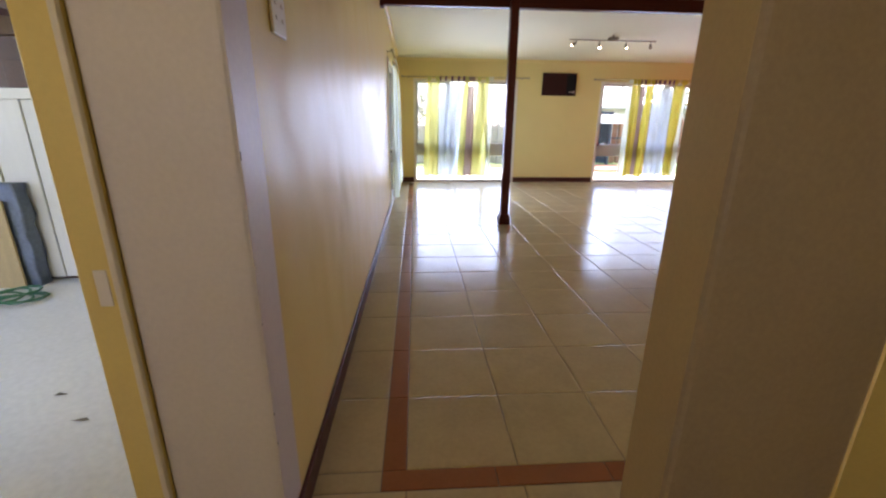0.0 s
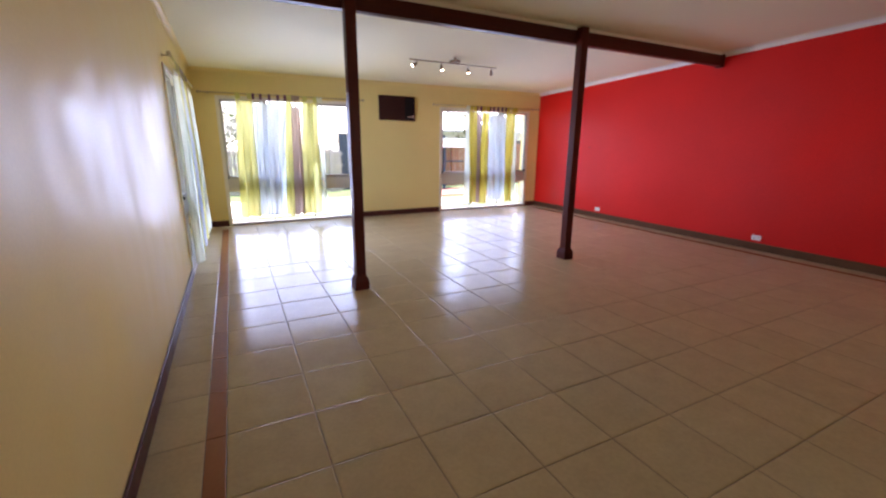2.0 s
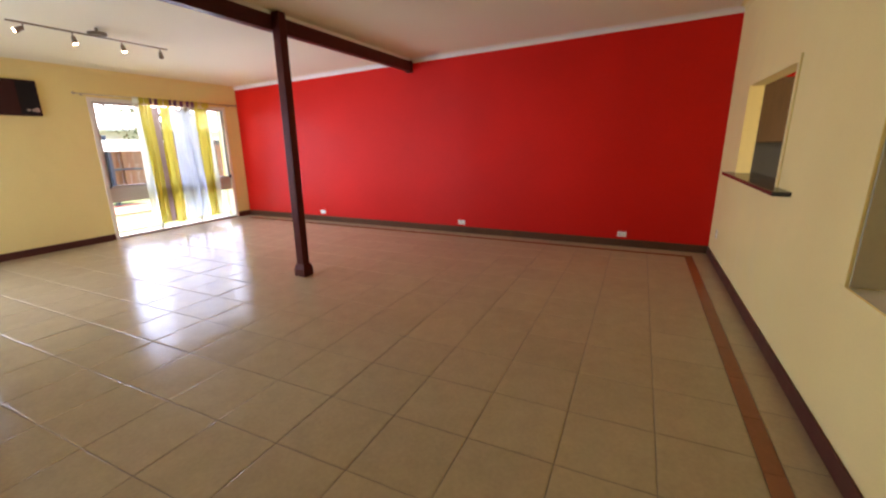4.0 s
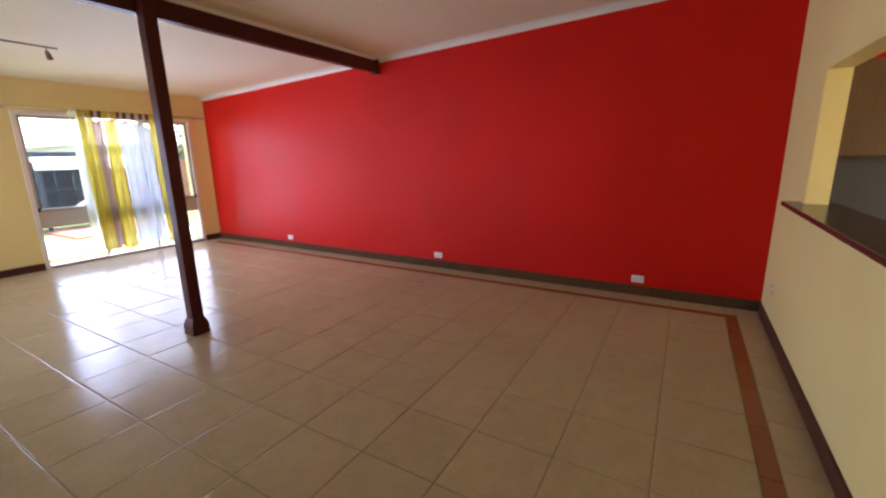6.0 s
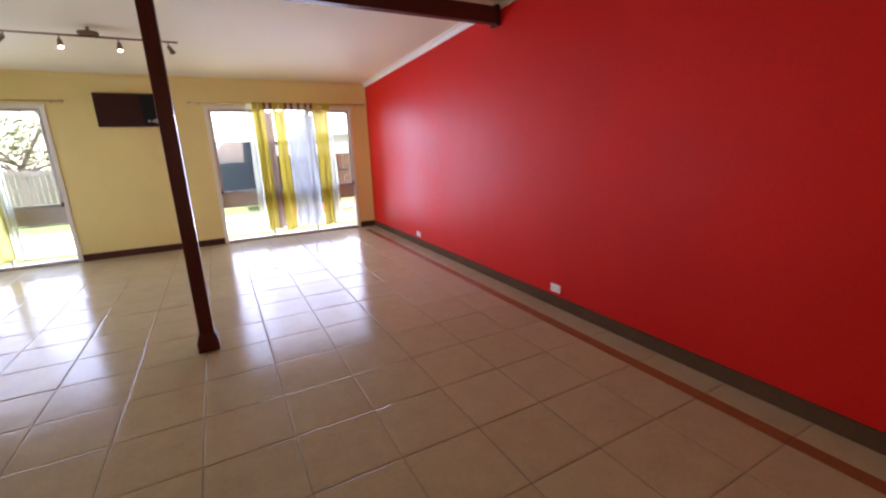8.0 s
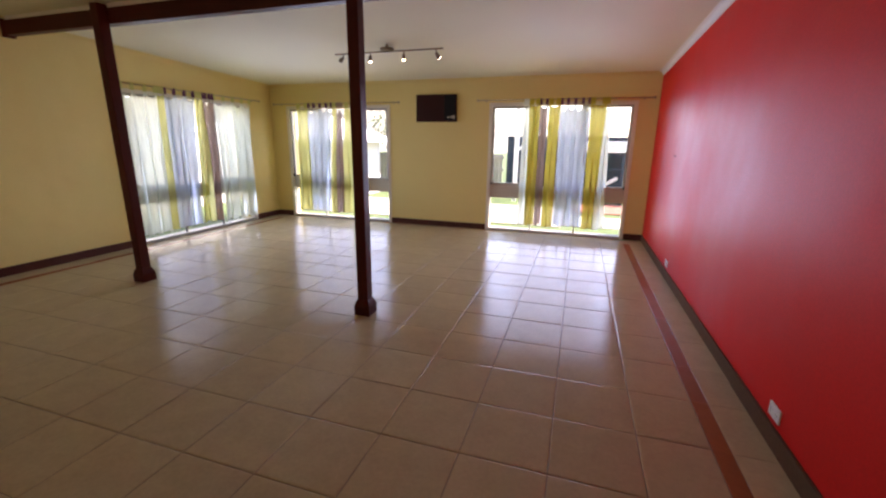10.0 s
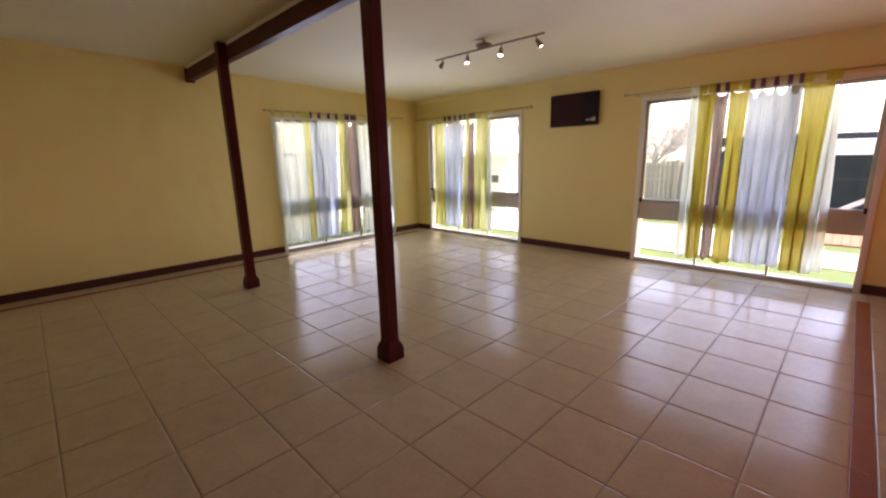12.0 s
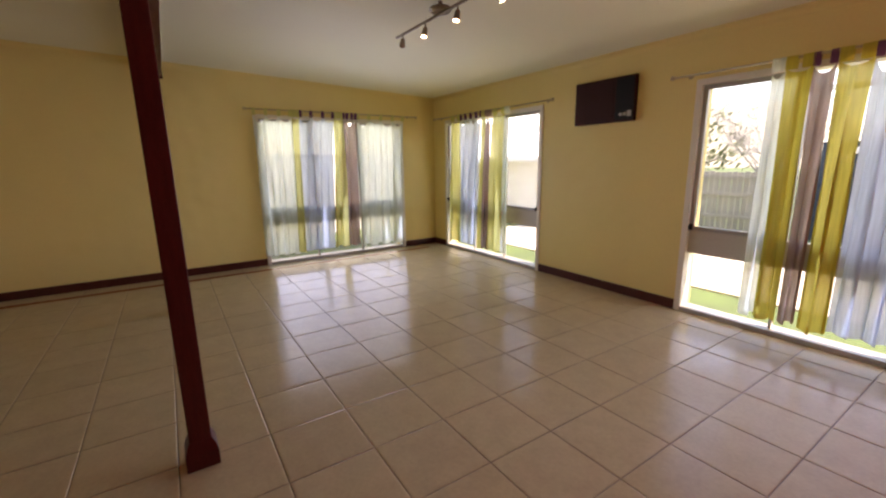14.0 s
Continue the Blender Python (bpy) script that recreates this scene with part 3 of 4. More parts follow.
# ---- kitchen hatch ----
tagged(part("hatch_sill", box(B(), 4.0, YS - 0.20, 1.138, 6.06, YS + 0.11, 1.17, 0.006), DARKTOP), "dark laminate sill of the serving hatch", "sill", kind="structure")
for nm, (a, b, c, d) in (("hatch_trim", HATCH), ("servery_trim", SERVERY)):
    tr = thing(nm, "cream timber casing round the kitchen opening", "trim", kind="structure")
    part("casing", box(B(), a - 0.055, YS - 0.002, b + 0.005, a, YS + 0.012, d + 0.055, 0.003), CREAM, tr)
    part("casing", box(B(), c, YS - 0.002, b + 0.005, c + 0.055, YS + 0.012, d + 0.055, 0.003), CREAM, tr)
    part("casing", box(B(), a, YS - 0.002, d, c, YS + 0.012, d + 0.055, 0.003), CREAM, tr)
    if nm == "servery_trim":
        part("casing", box(B(), a, YS - 0.002, b - 0.05, c + 0.055, YS + 0.012, b + 0.004, 0.003), CREAM, tr)
        # added boards, darker than the wall to paint in the opening's shade
        part("lining", box(B(), c - 0.012, YS - 0.20, b + 0.006, c - 0.001, YS - 0.004, d - 0.001, 0.002), REVEAL, tr, "side lining with the reveal's shade in its colour")
        part("lining", box(B(), a, YS - 0.20, b - 0.012, c - 0.013, YS - 0.004, b + 0.005, 0.002), REVEAL, tr, "sill lining with the reveal's shade in its colour")
kb = part("kitchen_floor", box(B(), JX, -3.0, -0.2, XR - 0.002, YS - 0.3, -0.005), DARKTOP)
tagged(kb, "dark kitchen floor beyond the opening", "floor", kind="structure")
uc = thing("wall_cupboard", "dark brown timber wall cupboards in the kitchen", "cupboard", at=(XR, 0.1, 1.48))
part("body", box(B(), -0.34, -1.2, 0, -0.002, 0.38, 0.72, 0.004), CUPBOARD, uc)
for i in range(3):
    y0 = -1.19 + i * 0.523
    d = part("door", box(B(), -0.362, y0, 0.01, -0.341, y0 + 0.515, 0.71, 0.005), CUPBOARD, uc)
    part("handle", box(B(), -0.375, y0 + 0.45, 0.06, -0.361, y0 + 0.465, 0.18, 0.004), BRASS, d)
tagged(part("splashback", box(B(), XR - 0.012, -1.1, 0.9, XR - 0.002, 0.48, 1.478), SPLASH), "slate grey kitchen splashback", "splashback", kind="structure")
kc = thing("kitchen_bench", "dark kitchen bench cupboard along the wall", "kitchen cabinet", at=(XR, 0, 0))
part("body", box(B(), -0.6, -1.1, 0.0, -0.015, 0.48, 0.86, 0.004), CUPBOARD, kc)
part("benchtop", box(B(), -0.63, -1.1, 0.861, -0.014, 0.485, 0.90, 0.006), DARKTOP, kc, "dark laminate benchtop")
st = thing("stove", "white upright stove with a dark hob", "stove", at=(5.1, -0.9, 0))
part("body", box(B(), 0, 0, 0, 0.58, 0.56, 0.83, 0.01), WHITE, st)
part("hob", box(B(), 0.01, 0.01, 0.831, 0.57, 0.55, 0.85, 0.004), BLACK, st, "black hob")
part("control_panel", box(B(), -0.015, 0.01, 0.74, -0.001, 0.55, 0.825, 0.004), WHITE, st)
for i in range(4):
    part("knob", rod(B(), (-0.016, 0.1 + 0.12 * i, 0.785), (-0.036, 0.1 + 0.12 * i, 0.785), 0.017), SILVER, st)
    part("burner", rod(B(), (0.16 + 0.27 * (i % 2), 0.16 + 0.25 * (i // 2), 0.85), (0.16 + 0.27 * (i % 2), 0.16 + 0.25 * (i // 2), 0.87), 0.075), SILVER, st)

# ---- hall behind the camera, and the side door ----
HS = -2.4
tagged(part("wall_hall_east", box(B(), JX + 0.5, HS, -0.2, JX + 0.66, YS - 0.192, TOP), CREAM), "cream painted hall wall", "wall", kind="structure")
# these two facings carry the wall's shade in their colour
tagged(part("hall_facing", box(B(), JX - 0.002, YS - 0.190, -0.003, JX + 0.5, YS - 0.1215, TOP, 0.014), SHADEHALL), "hall side of the wall with a rounded edge, cream darkened for shade", "wall", kind="structure")
tagged(part("wall_end_shade", box(B(), JX - 0.004, YS - 0.175, -0.003, JX - 0.001, YS - 0.001, TOP, 0.001), SHADEEND), "end of the wall beside the hall, its shade painted in", "wall", kind="structure")
# openings are made up, so that light reaches the hall and kitchen
BACK = [(-1.5, 1.45, -1.0, 2.1), (3.4, 1.0, 5.4, 2.1)]
tagged(part("wall_hall_south", panel((-2.2, XR - 0.002), (-0.2, TOP), BACK, 0.16, lambda u, v, d: (u, HS - d, v)), CREAM), "unseen cream back wall with two openings added for light", "wall", kind="structure")
tagged(part("wall_hall_west", box(B(), -2.2, HS, -0.2, -2.04, YS + 0.02, TOP), CREAM), "cream painted hall wall", "wall", kind="structure")
tagged(part("hall_floor", box(B(), -2.2, HS, -0.2, JX + 0.5, YS - 0.302, -0.003), TILE), "beige tiled hall floor", "floor", kind="structure")
tagged(part("hall_end_facing", box(B(), XL - 0.31, YS - 0.022, -0.003, XL, YS - 0.006, TOP, 0.004), GREYWHITE), "grey-white painted wall end with chipped edges", "wall", kind="structure")
tagged(part("corner_paint", box(B(), XL - 0.01, YS - 0.022, 0.11, XL + 0.002, YS + 0.13, TOP, 0.0015), GREYWHITE), "grey-white paint returned round the wall's corner", "wall", kind="structure")
crnd = random.Random(8)
chips = thing("paint_chips", "dark chips where paint is knocked off the corner", "damage", kind="structure")
for z in (0.43, 0.53, 0.81, 1.235):
    h, w = crnd.uniform(0.005, 0.020), crnd.uniform(0.0008, 0.002)
    bm = B()
    ring = [bm.verts.new((XL + 0.0028 - w * abs(math.sin(k * 1.9 + z * 9)), YS - 0.0228, z + h * k / 6)) for k in range(7)]
    back = [bm.verts.new((XL + 0.0028, YS - 0.018 + w * abs(math.cos(k * 2.3 + z * 5)), z + h * k / 6)) for k in range(7)]
    edge = [bm.verts.new((XL + 0.0028, YS - 0.0228, z + h * k / 6)) for k in range(7)]
    for a, b in ((ring, edge), (edge, back)):
        for k in range(6):
            bm.faces.new([a[k], b[k], b[k + 1], a[k + 1]])
    part("chip", bm, PALING, chips)
DX = XL - 0.312
dj = thing("door_1", "cream painted side door frame opening to the carport", "door frame", kind="structure")
part("jamb", box(B(), DX - 0.10, YS - 0.035, -0.003, DX, YS + 0.12, 2.1, 0.005), CREAM, dj)
part("door_stop", box(B(), DX - 0.012, YS - 0.05, -0.003, DX + 0.004, YS - 0.034, 2.1, 0.003), FRAME, dj)
part("jamb", box(B(), DX - 1.05, YS - 0.035, -0.003, DX - 0.95, YS + 0.12, 2.1, 0.005), CREAM, dj)
part("head", box(B(), DX - 1.05, YS - 0.035, 2.1, DX, YS + 0.12, 2.2, 0.005), CREAM, dj)
part("strike_plate", box(B(), DX - 0.062, YS - 0.039, 0.88, DX - 0.030, YS - 0.034, 0.975, 0.003), WHITE, dj, "pale metal strike plate")
tagged(part("wall_hall_north", box(B(), -2.04, YS - 0.03, -0.2, DX - 1.052, YS + 0.12, TOP), CREAM), "cream painted hall wall", "wall", kind="structure")
tagged(part("wall_hall_head", box(B(), DX - 1.05, YS - 0.03, 2.201, DX, YS + 0.12, TOP), CREAM), "cream painted wall over the side door", "wall", kind="structure")

# ---- carport beyond the side door ----
tagged(part("carport_floor", box(B(), -5.0, YS + 0.12, -0.25, XL - 0.312, 4.6, -0.03), CONCRETE), "pale painted concrete carport floor", "floor", kind="structure")
# unseen wall, added to keep some light out of the carport
tagged(part("wall_carport", box(B(), -5.1, YS + 0.13, -0.25, -5.0, 4.2, 1.5), BOARD), "unseen low white wall added to cut the carport's light", "wall", kind="structure")
sc = thing("board_screen", "white-painted vertical board screen on a low frame", "screen", at=(0, 3.2, -0.03))
for i in range(30):
    x = -4.95 + i * 0.142
    part("board", box(B(), x, (i % 2) * 0.012, 0.03, x + 0.136, 0.022 + (i % 2) * 0.012, 1.50, 0.003), BOARD, sc)
part("top_rail", box(B(), -4.95, -0.03, 1.50, XL - 0.315, 0.06, 1.58, 0.005), BOARD, sc)
part("bottom_rail", box(B(), -4.95, 0.04, 0.0, XL - 0.315, 0.09, 0.09, 0.005), DARKWOOD, sc)
cp = thing("carport_post", "cream-painted timber carport post", "post", at=(-2.86, 3.12, -0.03))
part("shaft", box(B(), -0.045, -0.045, 0, 0.045, 0.045, 2.02, 0.005), POSTCREAM, cp)
for x in (-3.4, -2.55):
    tagged(part("carport_rafter", box(B(), x, 0.8, 2.02, x + 0.05, 4.4, 2.18, 0.004), DARKWOOD), "dark brown carport rafter", "rafter", "carport rafters")
tagged(part("carport_beam", box(B(), -5.0, 3.05, 1.90, XL - 0.315, 3.13, 2.02, 0.005), DARKWOOD), "dark brown carport beam", "beam")
# made-up dark filling; its back sheet covers the sky over the screen
bk = thing("dark_backing", "dark brown filling and back sheet behind the board screen", "storage", at=(-3.0, 3.6, 0))
part("back", box(B(), -1.9, 0.2, -0.05, 1.9, 0.25, 2.3, 0.004), DARKWOOD, bk)
for x in (-0.5, -0.1, 0.35):
    part("box", box(B(), x, 0, 1.58, x + 0.3, 0.2, 1.80, 0.006), DARKWOOD, bk)
tagged(part("plywood_sheet", box(B(), -3.95, 3.02, -0.03, -3.29, 3.04, 0.70, 0.003), PLY), "brown plywood sheet standing against the board screen", "board")
tarp = thing("folded_tarpaulin", "blue-grey folded tarpaulin stood against the board screen", "tarpaulin", at=(-3.27, 3.12, -0.03))
bm = box(B(), -0.14, -0.055, 0, 0.07, 0.055, 0.86)
bmesh.ops.subdivide_edges(bm, edges=bm.edges[:], cuts=9, use_grid_fill=True)
for v in bm.verts:
    k = 0.009 * math.sin(v.co.z * 19 + v.co.x * 31) + 0.006 * math.sin(v.co.z * 43 + v.co.y * 25)
    v.co.x += k * (1 if v.co.x > -0.03 else -1) * min(1, v.co.z * 9)
    v.co.y += 0.5 * k * min(1, v.co.z * 9)
part("sheet", bm, TARP, tarp, smooth=True)
hose = thing("garden_hose", "green garden hose coiled on the concrete", "hose", at=(-3.15, 2.75, -0.03))
cu = bpy.data.curves.new("hose", "CURVE")
cu.dimensions, cu.bevel_depth = "3D", 0.009
sp = cu.splines.new("POLY")
sp.points.add(79)
for i, q in enumerate(sp.points):
    a, r = i * 0.31, 0.12 + 0.05 * math.sin(i * 0.7)
    q.co = (math.cos(a) * r * 1.3, math.sin(a) * r, 0.012 + 0.0007 * i, 1)
cu.materials.append(material("green_hose", (0.03, 0.16, 0.09), 0.4))
ho = new("coil", cu)
ho.parent = hose
rnd = random.Random(5)
for i in range(9):
    lf = thing("dry_leaf", "small dry brown leaf on the concrete", "leaf", "fallen leaves", at=(rnd.uniform(-2.6, -1.0), rnd.uniform(1.1, 2.8), -0.028))
    bm = B()
    a = rnd.uniform(0, 6)
    r = rnd.uniform(0.02, 0.045)
    q = [bm.verts.new((math.cos(a + k) * r * f, math.sin(a + k) * r * f, h)) for k, f, h in ((0, 1, 0.002), (0.6, 0.6, 0.008), (3.14, 1, 0.003), (-0.6, 0.6, 0.010))]
    bm.faces.new(q)
    part("blade", bm, BARK, lf)

# ---- outdoors ----
bm = B()
for x0, y0, x1, y1 in ((-400, YN + 0.25, 400, 600), (-400, -300, -5.0, YN + 0.25), (-5.0, 4.6, XL - 0.312, YN + 0.25), (XR + 0.2, -300, 400, YN + 0.25), (-5.0, -300, XR + 0.2, HS - 0.2)):
    bm.faces.new([bm.verts.new(p) for p in ((x0, y0, -0.12), (x1, y0, -0.12), (x1, y1, -0.12), (x0, y1, -0.12))])
tagged(part("ground", bm, GRASS), "sunlit green lawn round the house", "lawn", kind="structure")
tagged(part("pavement", box(B(), -1.5, 10.75, -0.3, 5.55, 13.5, -0.09, 0.01), PATIO), "pale sunlit concrete patio beyond a strip of lawn", "patio", kind="structure")
tagged(part("pavement_path", box(B(), 5.56, 10.95, -0.3, 8.2, 12.2, -0.092, 0.01), PATIO), "pale concrete path joining the patio", "path", kind="structure")


def paling_fence(name, x0, x1, y, top, mat, label, step=0.115):
    f = thing(name, label, "fence", at=(0, y, -0.12))
    n = int((x1 - x0) / step)
    base = part("paling", box(B(), 0, -0.01, 0, step - 0.012, 0.01, top, 0.003), mat, f)
    base.location.x = x0
    for i in range(1, n):
        o = base.copy()
        scene.collection.objects.link(o)
        o.location = (x0 + i * step, 0.008 * (i % 2), random.Random(i).uniform(-0.02, 0.02))
    for z in (0.35, 0.85, top - 0.15):
        part("rail", box(B(), x0, -0.055, z, x1, -0.012, z + 0.075, 0.004), mat, f)
    for i in range(int((x1 - x0) / 2.4) + 1):
        x = x0 + 0.28 + i * 2.4
        if x < x1:
            part("fence_post", box(B(), x - 0.05, -0.15, -0.05, x + 0.05, -0.056, top + 0.06, 0.006), mat, f)
    return f


paling_fence("paling_fence", -9.2, 3.5, 15.5, 1.38, PALING, "weathered grey timber paling fence behind the lawn")
paling_fence("reddish_fence", 7.7, 16.0, 16.0, 1.66, TERRAFENCE, "reddish timber paling fence behind the lawn")
sf = thing("steel_fence", "dark blue-grey ribbed steel fence panel", "fence", at=(0, 16.0, -0.12))
bm = B()
for i in range(22):
    x = 3.5 + i * 0.19
    box(bm, x, -0.01 + 0.02 * (i % 2), 0, x + 0.189, 0.012 + 0.02 * (i % 2), 1.9, 0.003)
part("sheet", bm, STEELFENCE, sf)
part("cap_rail", box(B(), 3.5, -0.03, 1.9, 7.68, 0.05, 1.95, 0.004), STEELFENCE, sf)
for x in (3.55, 5.6, 7.6):
    part("fence_post", box(B(), x - 0.03, -0.045, 0, x + 0.03, -0.012, 1.95, 0.004), STEELFENCE, sf)
fr = thing("clothes_post", "white-painted timber clothes post with a sloping brace", "post", at=(4.0, 14.6, -0.12))
part("upright", box(B(), -0.06, -0.05, 0, 0.06, 0.05, 2.75, 0.005), ROOFWHITE, fr)
bm = box(B(), -0.035, -0.03, -0.42, 0.035, 0.03, 0.42, 0.005)
bmesh.ops.transform(bm, matrix=pose(0.29, 0, 1.75, 0, 48, 0), verts=bm.verts)
part("brace", bm, ROOFWHITE, fr)
part("crossarm", box(B(), -0.5, -0.04, 2.75, 0.9, 0.04, 2.84, 0.005), ROOFWHITE, fr)
aw = thing("garden_shelter", "low white-roofed garden shelter with a dark inside", "shelter", at=(0, 15.1, -0.12))
part("roof", box(B(), 5.75, -0.55, 1.68, 8.3, 0.6, 1.80, 0.01), ROOFWHITE, aw, "white sheet roof")
part("fascia", box(B(), 5.77, -0.53, 1.50, 8.28, -0.48, 1.675, 0.006), HOUSEWALL, aw)
for x in (5.85, 7.0, 8.15):
    part("shelter_post", box(B(), x - 0.04, -0.46, 0, x + 0.04, -0.38, 1.675, 0.005), STEELFENCE, aw)
part("shelf", box(B(), 5.9, 0.1, 0.95, 8.1, 0.5, 1.0, 0.005), STEELFENCE, aw)
bm = box(B(), -0.045, -0.03, -0.55, 0.045, 0.03, 0.55, 0.005)
bmesh.ops.transform(bm, matrix=pose(6.42, -0.3, 0.5, 0, 58, 0), verts=bm.verts)
part("brace", bm, ROOFWHITE, aw, "white sloping brace")


def house(name, x0, y0, x1, y1, eave, ridge, label, holes):
    h = thing(name, label, "house", at=(0, 0, -0.12))
    part("wall", box(B(), x0, y0, 0, x1, y1, eave, 0.01), HOUSEWALL, h)
    bm = B()
    o, ym = 0.5, (y0 + y1) / 2
    v = [bm.verts.new(p) for p in ((x0 - o, y0 - o, eave), (x1 + o, y0 - o, eave), (x1 + o, y1 + o, eave), (x0 - o, y1 + o, eave), (x0 + 1, ym, ridge), (x1 - 1, ym, ridge))]
    for q in ((0, 1, 5, 4), (1, 2, 5), (2, 3, 4, 5), (3, 0, 4), (3, 2, 1, 0)):
        bm.faces.new([v[i] for i in q])
    part("roof", bm, ROOFWHITE, h, "white sheet roof")
    part("gutter", box(B(), x0 - o, y0 - o - 0.06, eave - 0.06, x1 + o, y0 - o + 0.02, eave + 0.05, 0.01), ROOFWHITE, h)
    for a, b, c, d in holes:
        w = part("window", box(B(), a, y0 - 0.03, b, c, y0 - 0.002, d, 0.004), FRAME, h)
        part("pane", box(B(), a + 0.06, y0 - 0.034, b + 0.06, c - 0.06, y0 - 0.031, d - 0.06), SPLASH, w)
    return h


house("neighbour_house", 8.6, 20.0, 18.0, 28.0, 2.25, 3.9, "pale rendered house with a white roof behind the fence", [(10, 0.9, 11.6, 1.9), (13.4, 0.9, 15, 1.9)])
house("garden_shed", -7.5, 13.2, -0.8, 15.2, 1.72, 2.5, "white garden shed with small dark windows", [(-1.40, 0.82, -0.98, 1.16), (-4.0, 0.1, -3.1, 1.6), (-6.4, 0.9, -5.2, 1.5)])


def tree(x, y, h, spread, seed, bare=False):
    rnd = random.Random(seed)
    t = thing("tree", "bare grey garden tree behind the fence" if bare else "leafy garden tree behind the fence", "tree", "garden trees", at=(x, y, -0.12))
    bm = rod(B(), (0, 0, -0.1), (0.05, 0.03, h * 0.45), 0.16, 0.09, 9)
    tips = []
    for i in range(9):
        a = i * 2.4 + rnd.uniform(-0.4, 0.4)
        s = Vector((0.05, 0.03, h * rnd.uniform(0.28, 0.45)))
        e = Vector((math.cos(a) * spread * rnd.uniform(0.4, 0.85), math.sin(a) * spread * rnd.uniform(0.4, 0.85), h * rnd.uniform(0.5, 0.92)))
        rod(bm, s, e, 0.03 if bare else 0.055, 0.008 if bare else 0.015, 6)
        tips += [s.lerp(e, f) for f in (0.55, 0.8, 1.0)]
    part("trunk", bm, GREYBARK if bare else BARK, t)
    if bare:
        bm = B()
        for tip in tips:
            for k in range(7):
                e = tip + Vector((rnd.gauss(0, spread * 0.22), rnd.gauss(0, spread * 0.22), abs(rnd.gauss(0, h * 0.13))))
                rod(bm, tip, e, 0.014, 0.004, 4)
                for q in range(3):
                    m = tip.lerp(e, rnd.uniform(0.3, 1.0))
                    rod(bm, m, m + Vector([rnd.gauss(0, 0.22) for _ in range(2)] + [abs(rnd.gauss(0, 0.25))]), 0.007, 0.003, 3)
        part("crown", bm, GREYBARK, t, "bare grey twigs")
        return
    verts, faces = [], []
    for i in range(1500):
        c = tips[rnd.randrange(len(tips))] + Vector([rnd.gauss(0, spread * 0.2) for _ in range(2)] + [rnd.gauss(0, h * 0.07)])
        n = Vector([rnd.gauss(0, 1) for _ in range(3)]).normalized()
        u = n.orthogonal().normalized()
        w = n.cross(u)
        s = rnd.uniform(0.05, 0.11)
        k = len(verts)
        verts += [c - u * s, c + w * s * 0.45, c + u * s, c - w * s * 0.45]
        faces.append((k, k + 1, k + 2, k + 3))
    me = bpy.data.meshes.new("crown")
    me.from_pydata(verts, [], faces)
    me.materials.append(LEAF)
    new("crown", me).parent = t


for i, (x, y, h, s, bare) in enumerate(((-1.2, 19.5, 3.2, 2.2, False), (1.0, 20.0, 3.1, 2.2, True), (-4.8, 21.0, 4.2, 2.6, True), (11.0, 18.2, 4.4, 1.9, False), (4.3, 24.0, 3.4, 2.4, True),
                                       (-7.5, 6.0, 4.0, 2.0, False), (-1.0, 26.0, 4.0, 2.6, True))):
    tree(x, y, h, s, 40 + i, bare)
# far hillside
bm = B()
nx, ny = 60, 14
hill = [[bm.verts.new((-220 + 330 * i / nx, 90 + 110 * j / ny, -0.2 + (17 + 4 * math.sin(i * 0.31) + 2.5 * math.sin(i * 0.83 + 1)) * math.sin(math.pi * 0.5 * min(1, j / 9)) * min(1, i / 8) * max(0, min(1, (46 - i) / 14)))) for j in range(ny + 1)] for i in range(nx + 1)]
for i in range(nx):
    for j in range(ny):
        bm.faces.new([hill[i][j], hill[i + 1][j], hill[i + 1][j + 1], hill[i][j + 1]])
tagged(part("backdrop_hill", bm, HILL, smooth=True), "far dry hillside with scrub under the sky", "hill", kind="structure")
# made-up fence, kept pale to brighten the side window's sheers from behind
bf = thing("backing_fence", "made-up pale ribbed fence, a bright backing for the side window", "fence", at=(-3.6, 9.6, -0.12))
for i in range(26):
    part("sheet", box(B(), -0.01 + 0.02 * (i % 2), -4.6 + i * 0.36, 0, 0.012 + 0.02 * (i % 2), -4.6 + i * 0.36 + 0.358, 1.85, 0.003), HOUSEWALL, bf)
part("cap_rail", box(B(), -0.03, -4.6, 1.85, 0.05, 4.76, 1.90, 0.004), HOUSEWALL, bf)

# brick pavers beside the patio
pv = thing("pavement_bricks", "red brick paving beside the patio", "paving", kind="structure", at=(0, 0, -0.12))
brick = part("brick", box(B(), 0, 0, 0.0, 0.225, 0.108, 0.035, 0.004), BRICKRED, pv)
brick.location = (5.7, 12.9, 0)
for i in range(10):
    for j in range(16):
        if i or j:
            o = brick.copy()
            scene.collection.objects.link(o)
            o.location = (5.7 + i * 0.235 + (j % 2) * 0.117, 12.9 + j * 0.118, 0)

# ---- floor tiles ----
PX, PY_TILE, GX, GY = 0.4515, 0.455, -0.08, 0.007
X1, Y0, Y1 = 6.612, 0.917, 9.107
GAP = 0.0021


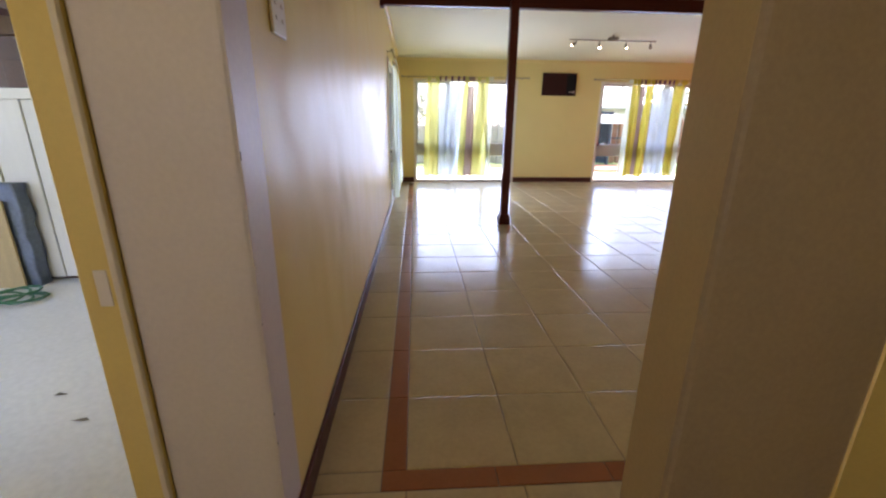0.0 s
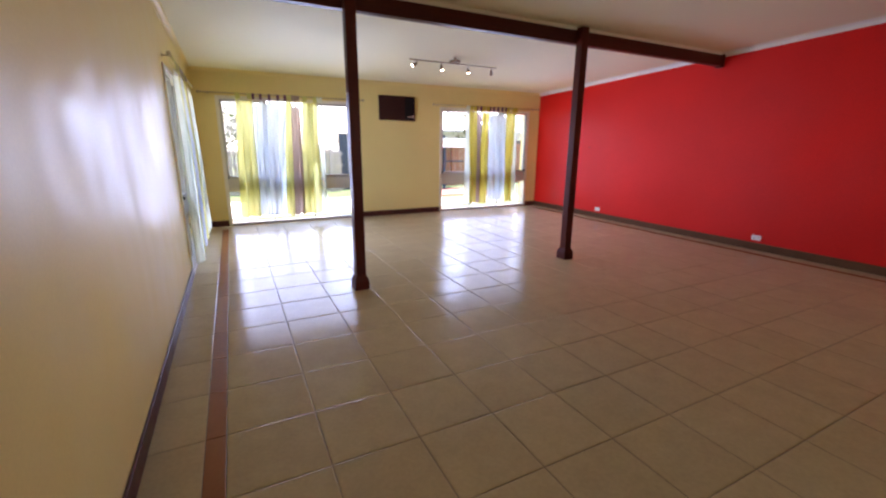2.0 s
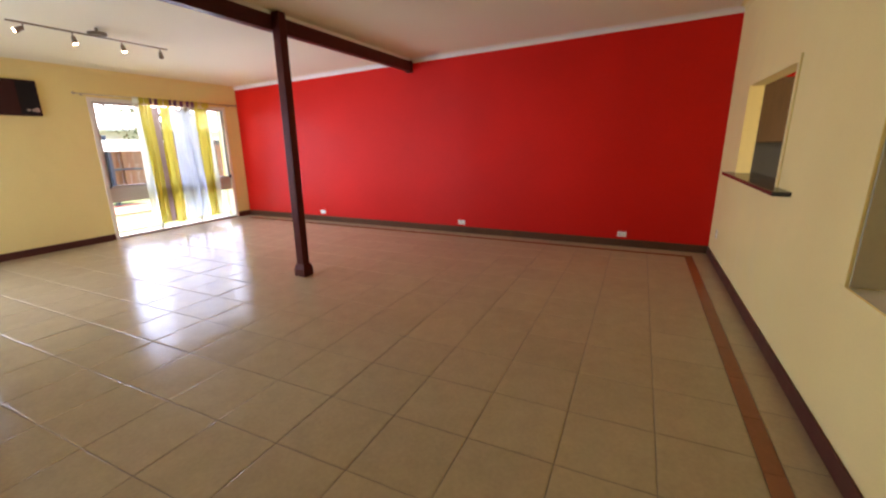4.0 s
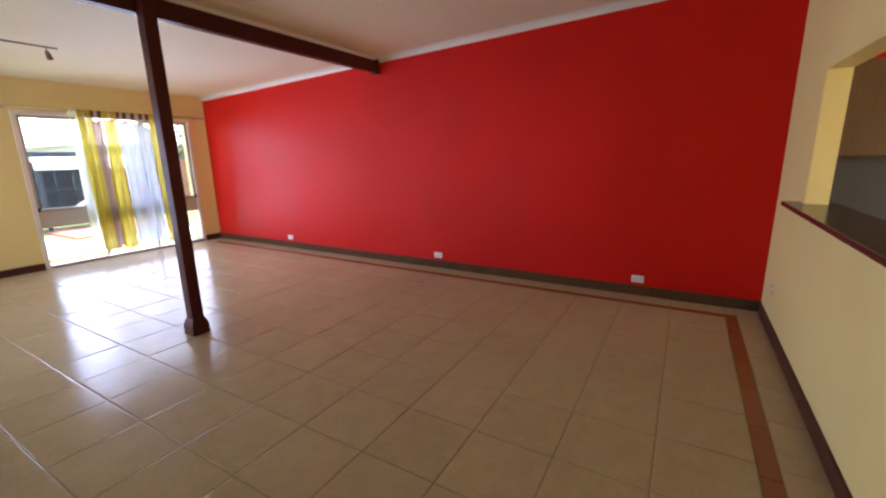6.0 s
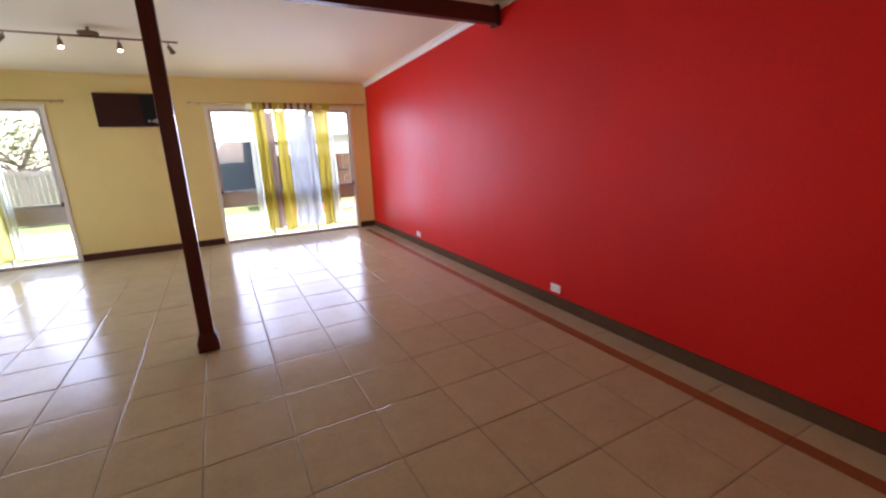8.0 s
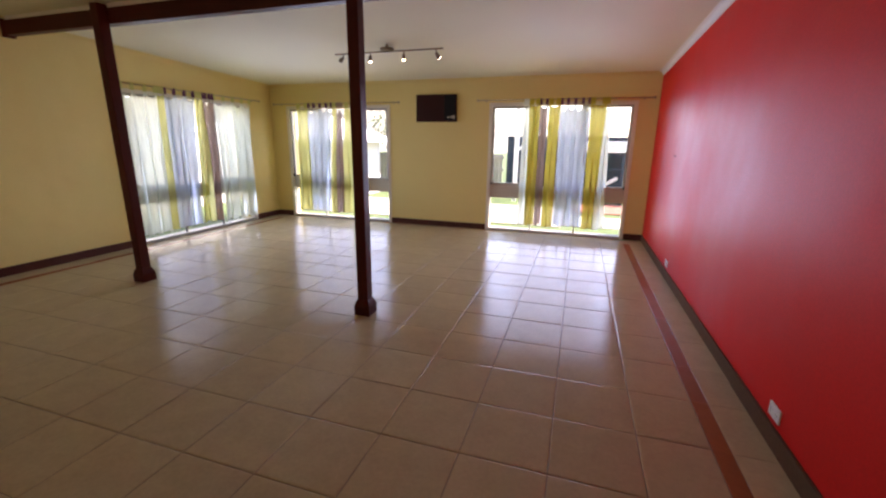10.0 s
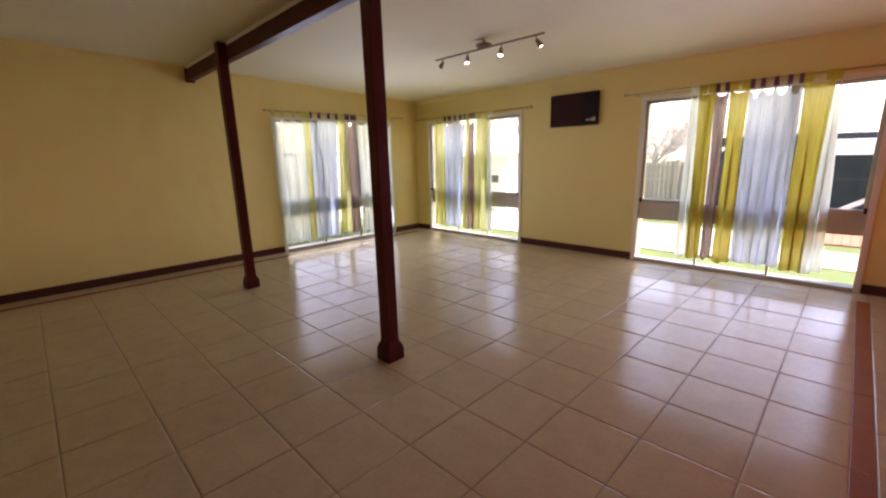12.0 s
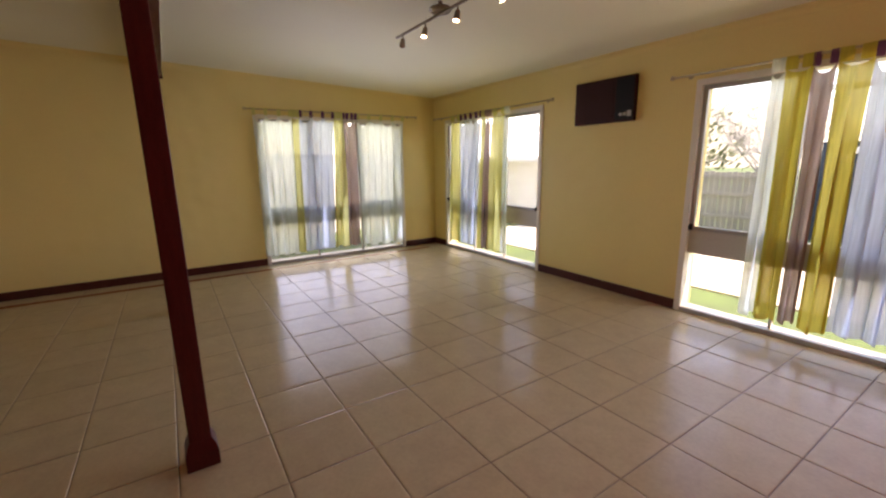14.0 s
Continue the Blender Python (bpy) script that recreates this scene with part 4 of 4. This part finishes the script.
def tile_mesh(name, w, d, mat):
    bm = B()
    rings = [[bm.verts.new((x, y, z)) for x, y in ((e, e), (w - e, e), (w - e, d - e), (e, d - e))] for e, z in (((0, -0.012), (0, -0.0012), (0.0012, 0)) if mat is BAND else ((0, -0.012), (0, -0.0030), (0.002, -0.0014), (0.006, -0.0005), (0.014, 0)))]
    for a, b in zip(rings, rings[1:]):
        for i in range(4):
            bm.faces.new([a[i], a[(i + 1) % 4], b[(i + 1) % 4], b[i]])
    hi = rings[-1]
    bm.faces.new(hi)
    me = bpy.data.meshes.new(name)
    bm.to_mesh(me)
    bm.free()
    me.materials.append(mat)
    return me


shared = {}
trnd = random.Random(3)


def lay(name, x0, y0, x1, y1, mat):
    """One tile over the plan rectangle, joints left round it, tilted by a hair."""
    w, d = round(x1 - x0 - 2 * GAP, 3), round(y1 - y0 - 2 * GAP, 3)
    if w < 0.022 or d < 0.022:
        return
    key = (name, w, d)
    if key not in shared:
        shared[key] = tile_mesh(name, w, d, mat)
    ob = new(name, shared[key])
    ob.parent = floor
    ob.matrix_basis = pose(x0 + GAP, y0 + GAP, trnd.uniform(-0.0006, 0.0004), trnd.gauss(0, 0.05), trnd.gauss(0, 0.05), 0)


def cuts(a, b, origin, pitch):
    """The joints' places from a to b, every pitch from origin."""
    k = math.floor((a - origin) / pitch) + 1
    out = [a]
    while origin + k * pitch < b - 0.02:
        if origin + k * pitch > a + 0.02:
            out.append(origin + k * pitch)
        k += 1
    return out + [b]


xs, ys = cuts(GX, X1, GX, PX), cuts(Y0, Y1, GY, PY_TILE)
for x0, x1 in zip(xs, xs[1:]):
    for y0, y1 in zip(ys, ys[1:]):
        lay("tile", x0, y0, x1, y1, TILE)
BW = 0.096
for y0, y1 in zip(ys, ys[1:]):
    lay("border_tile", GX - BW, y0, GX, y1, BAND)
    lay("border_tile", X1, y0, X1 + BW, y1, BAND)
    lay("edge_tile", XL + 0.004, y0, GX - BW, y1, TILE)
    lay("edge_tile", X1 + BW, y0, XR - 0.004, y1, TILE)
bx = cuts(GX - BW, X1 + BW, GX - BW, PX)
for x0, x1 in zip(bx, bx[1:]):
    lay("border_tile", x0, Y0 - BW, x1, Y0, BAND)
lay("edge_tile", XL + 0.004, Y0 - BW, GX - BW, Y0, TILE)
lay("edge_tile", X1 + BW, Y0 - BW, XR - 0.004, Y0, TILE)
ex = cuts(XL + 0.004, XR - 0.004, GX, PX)
for x0, x1 in zip(ex, ex[1:]):
    lay("edge_tile", x0, YS - 0.10, x1, Y0 - BW, TILE) if x1 < JX + 0.1 else lay("edge_tile", x0, YS + 0.002, x1, Y0 - BW, TILE)
    lay("edge_tile", x0, Y1, x1, YN - 0.004, TILE)
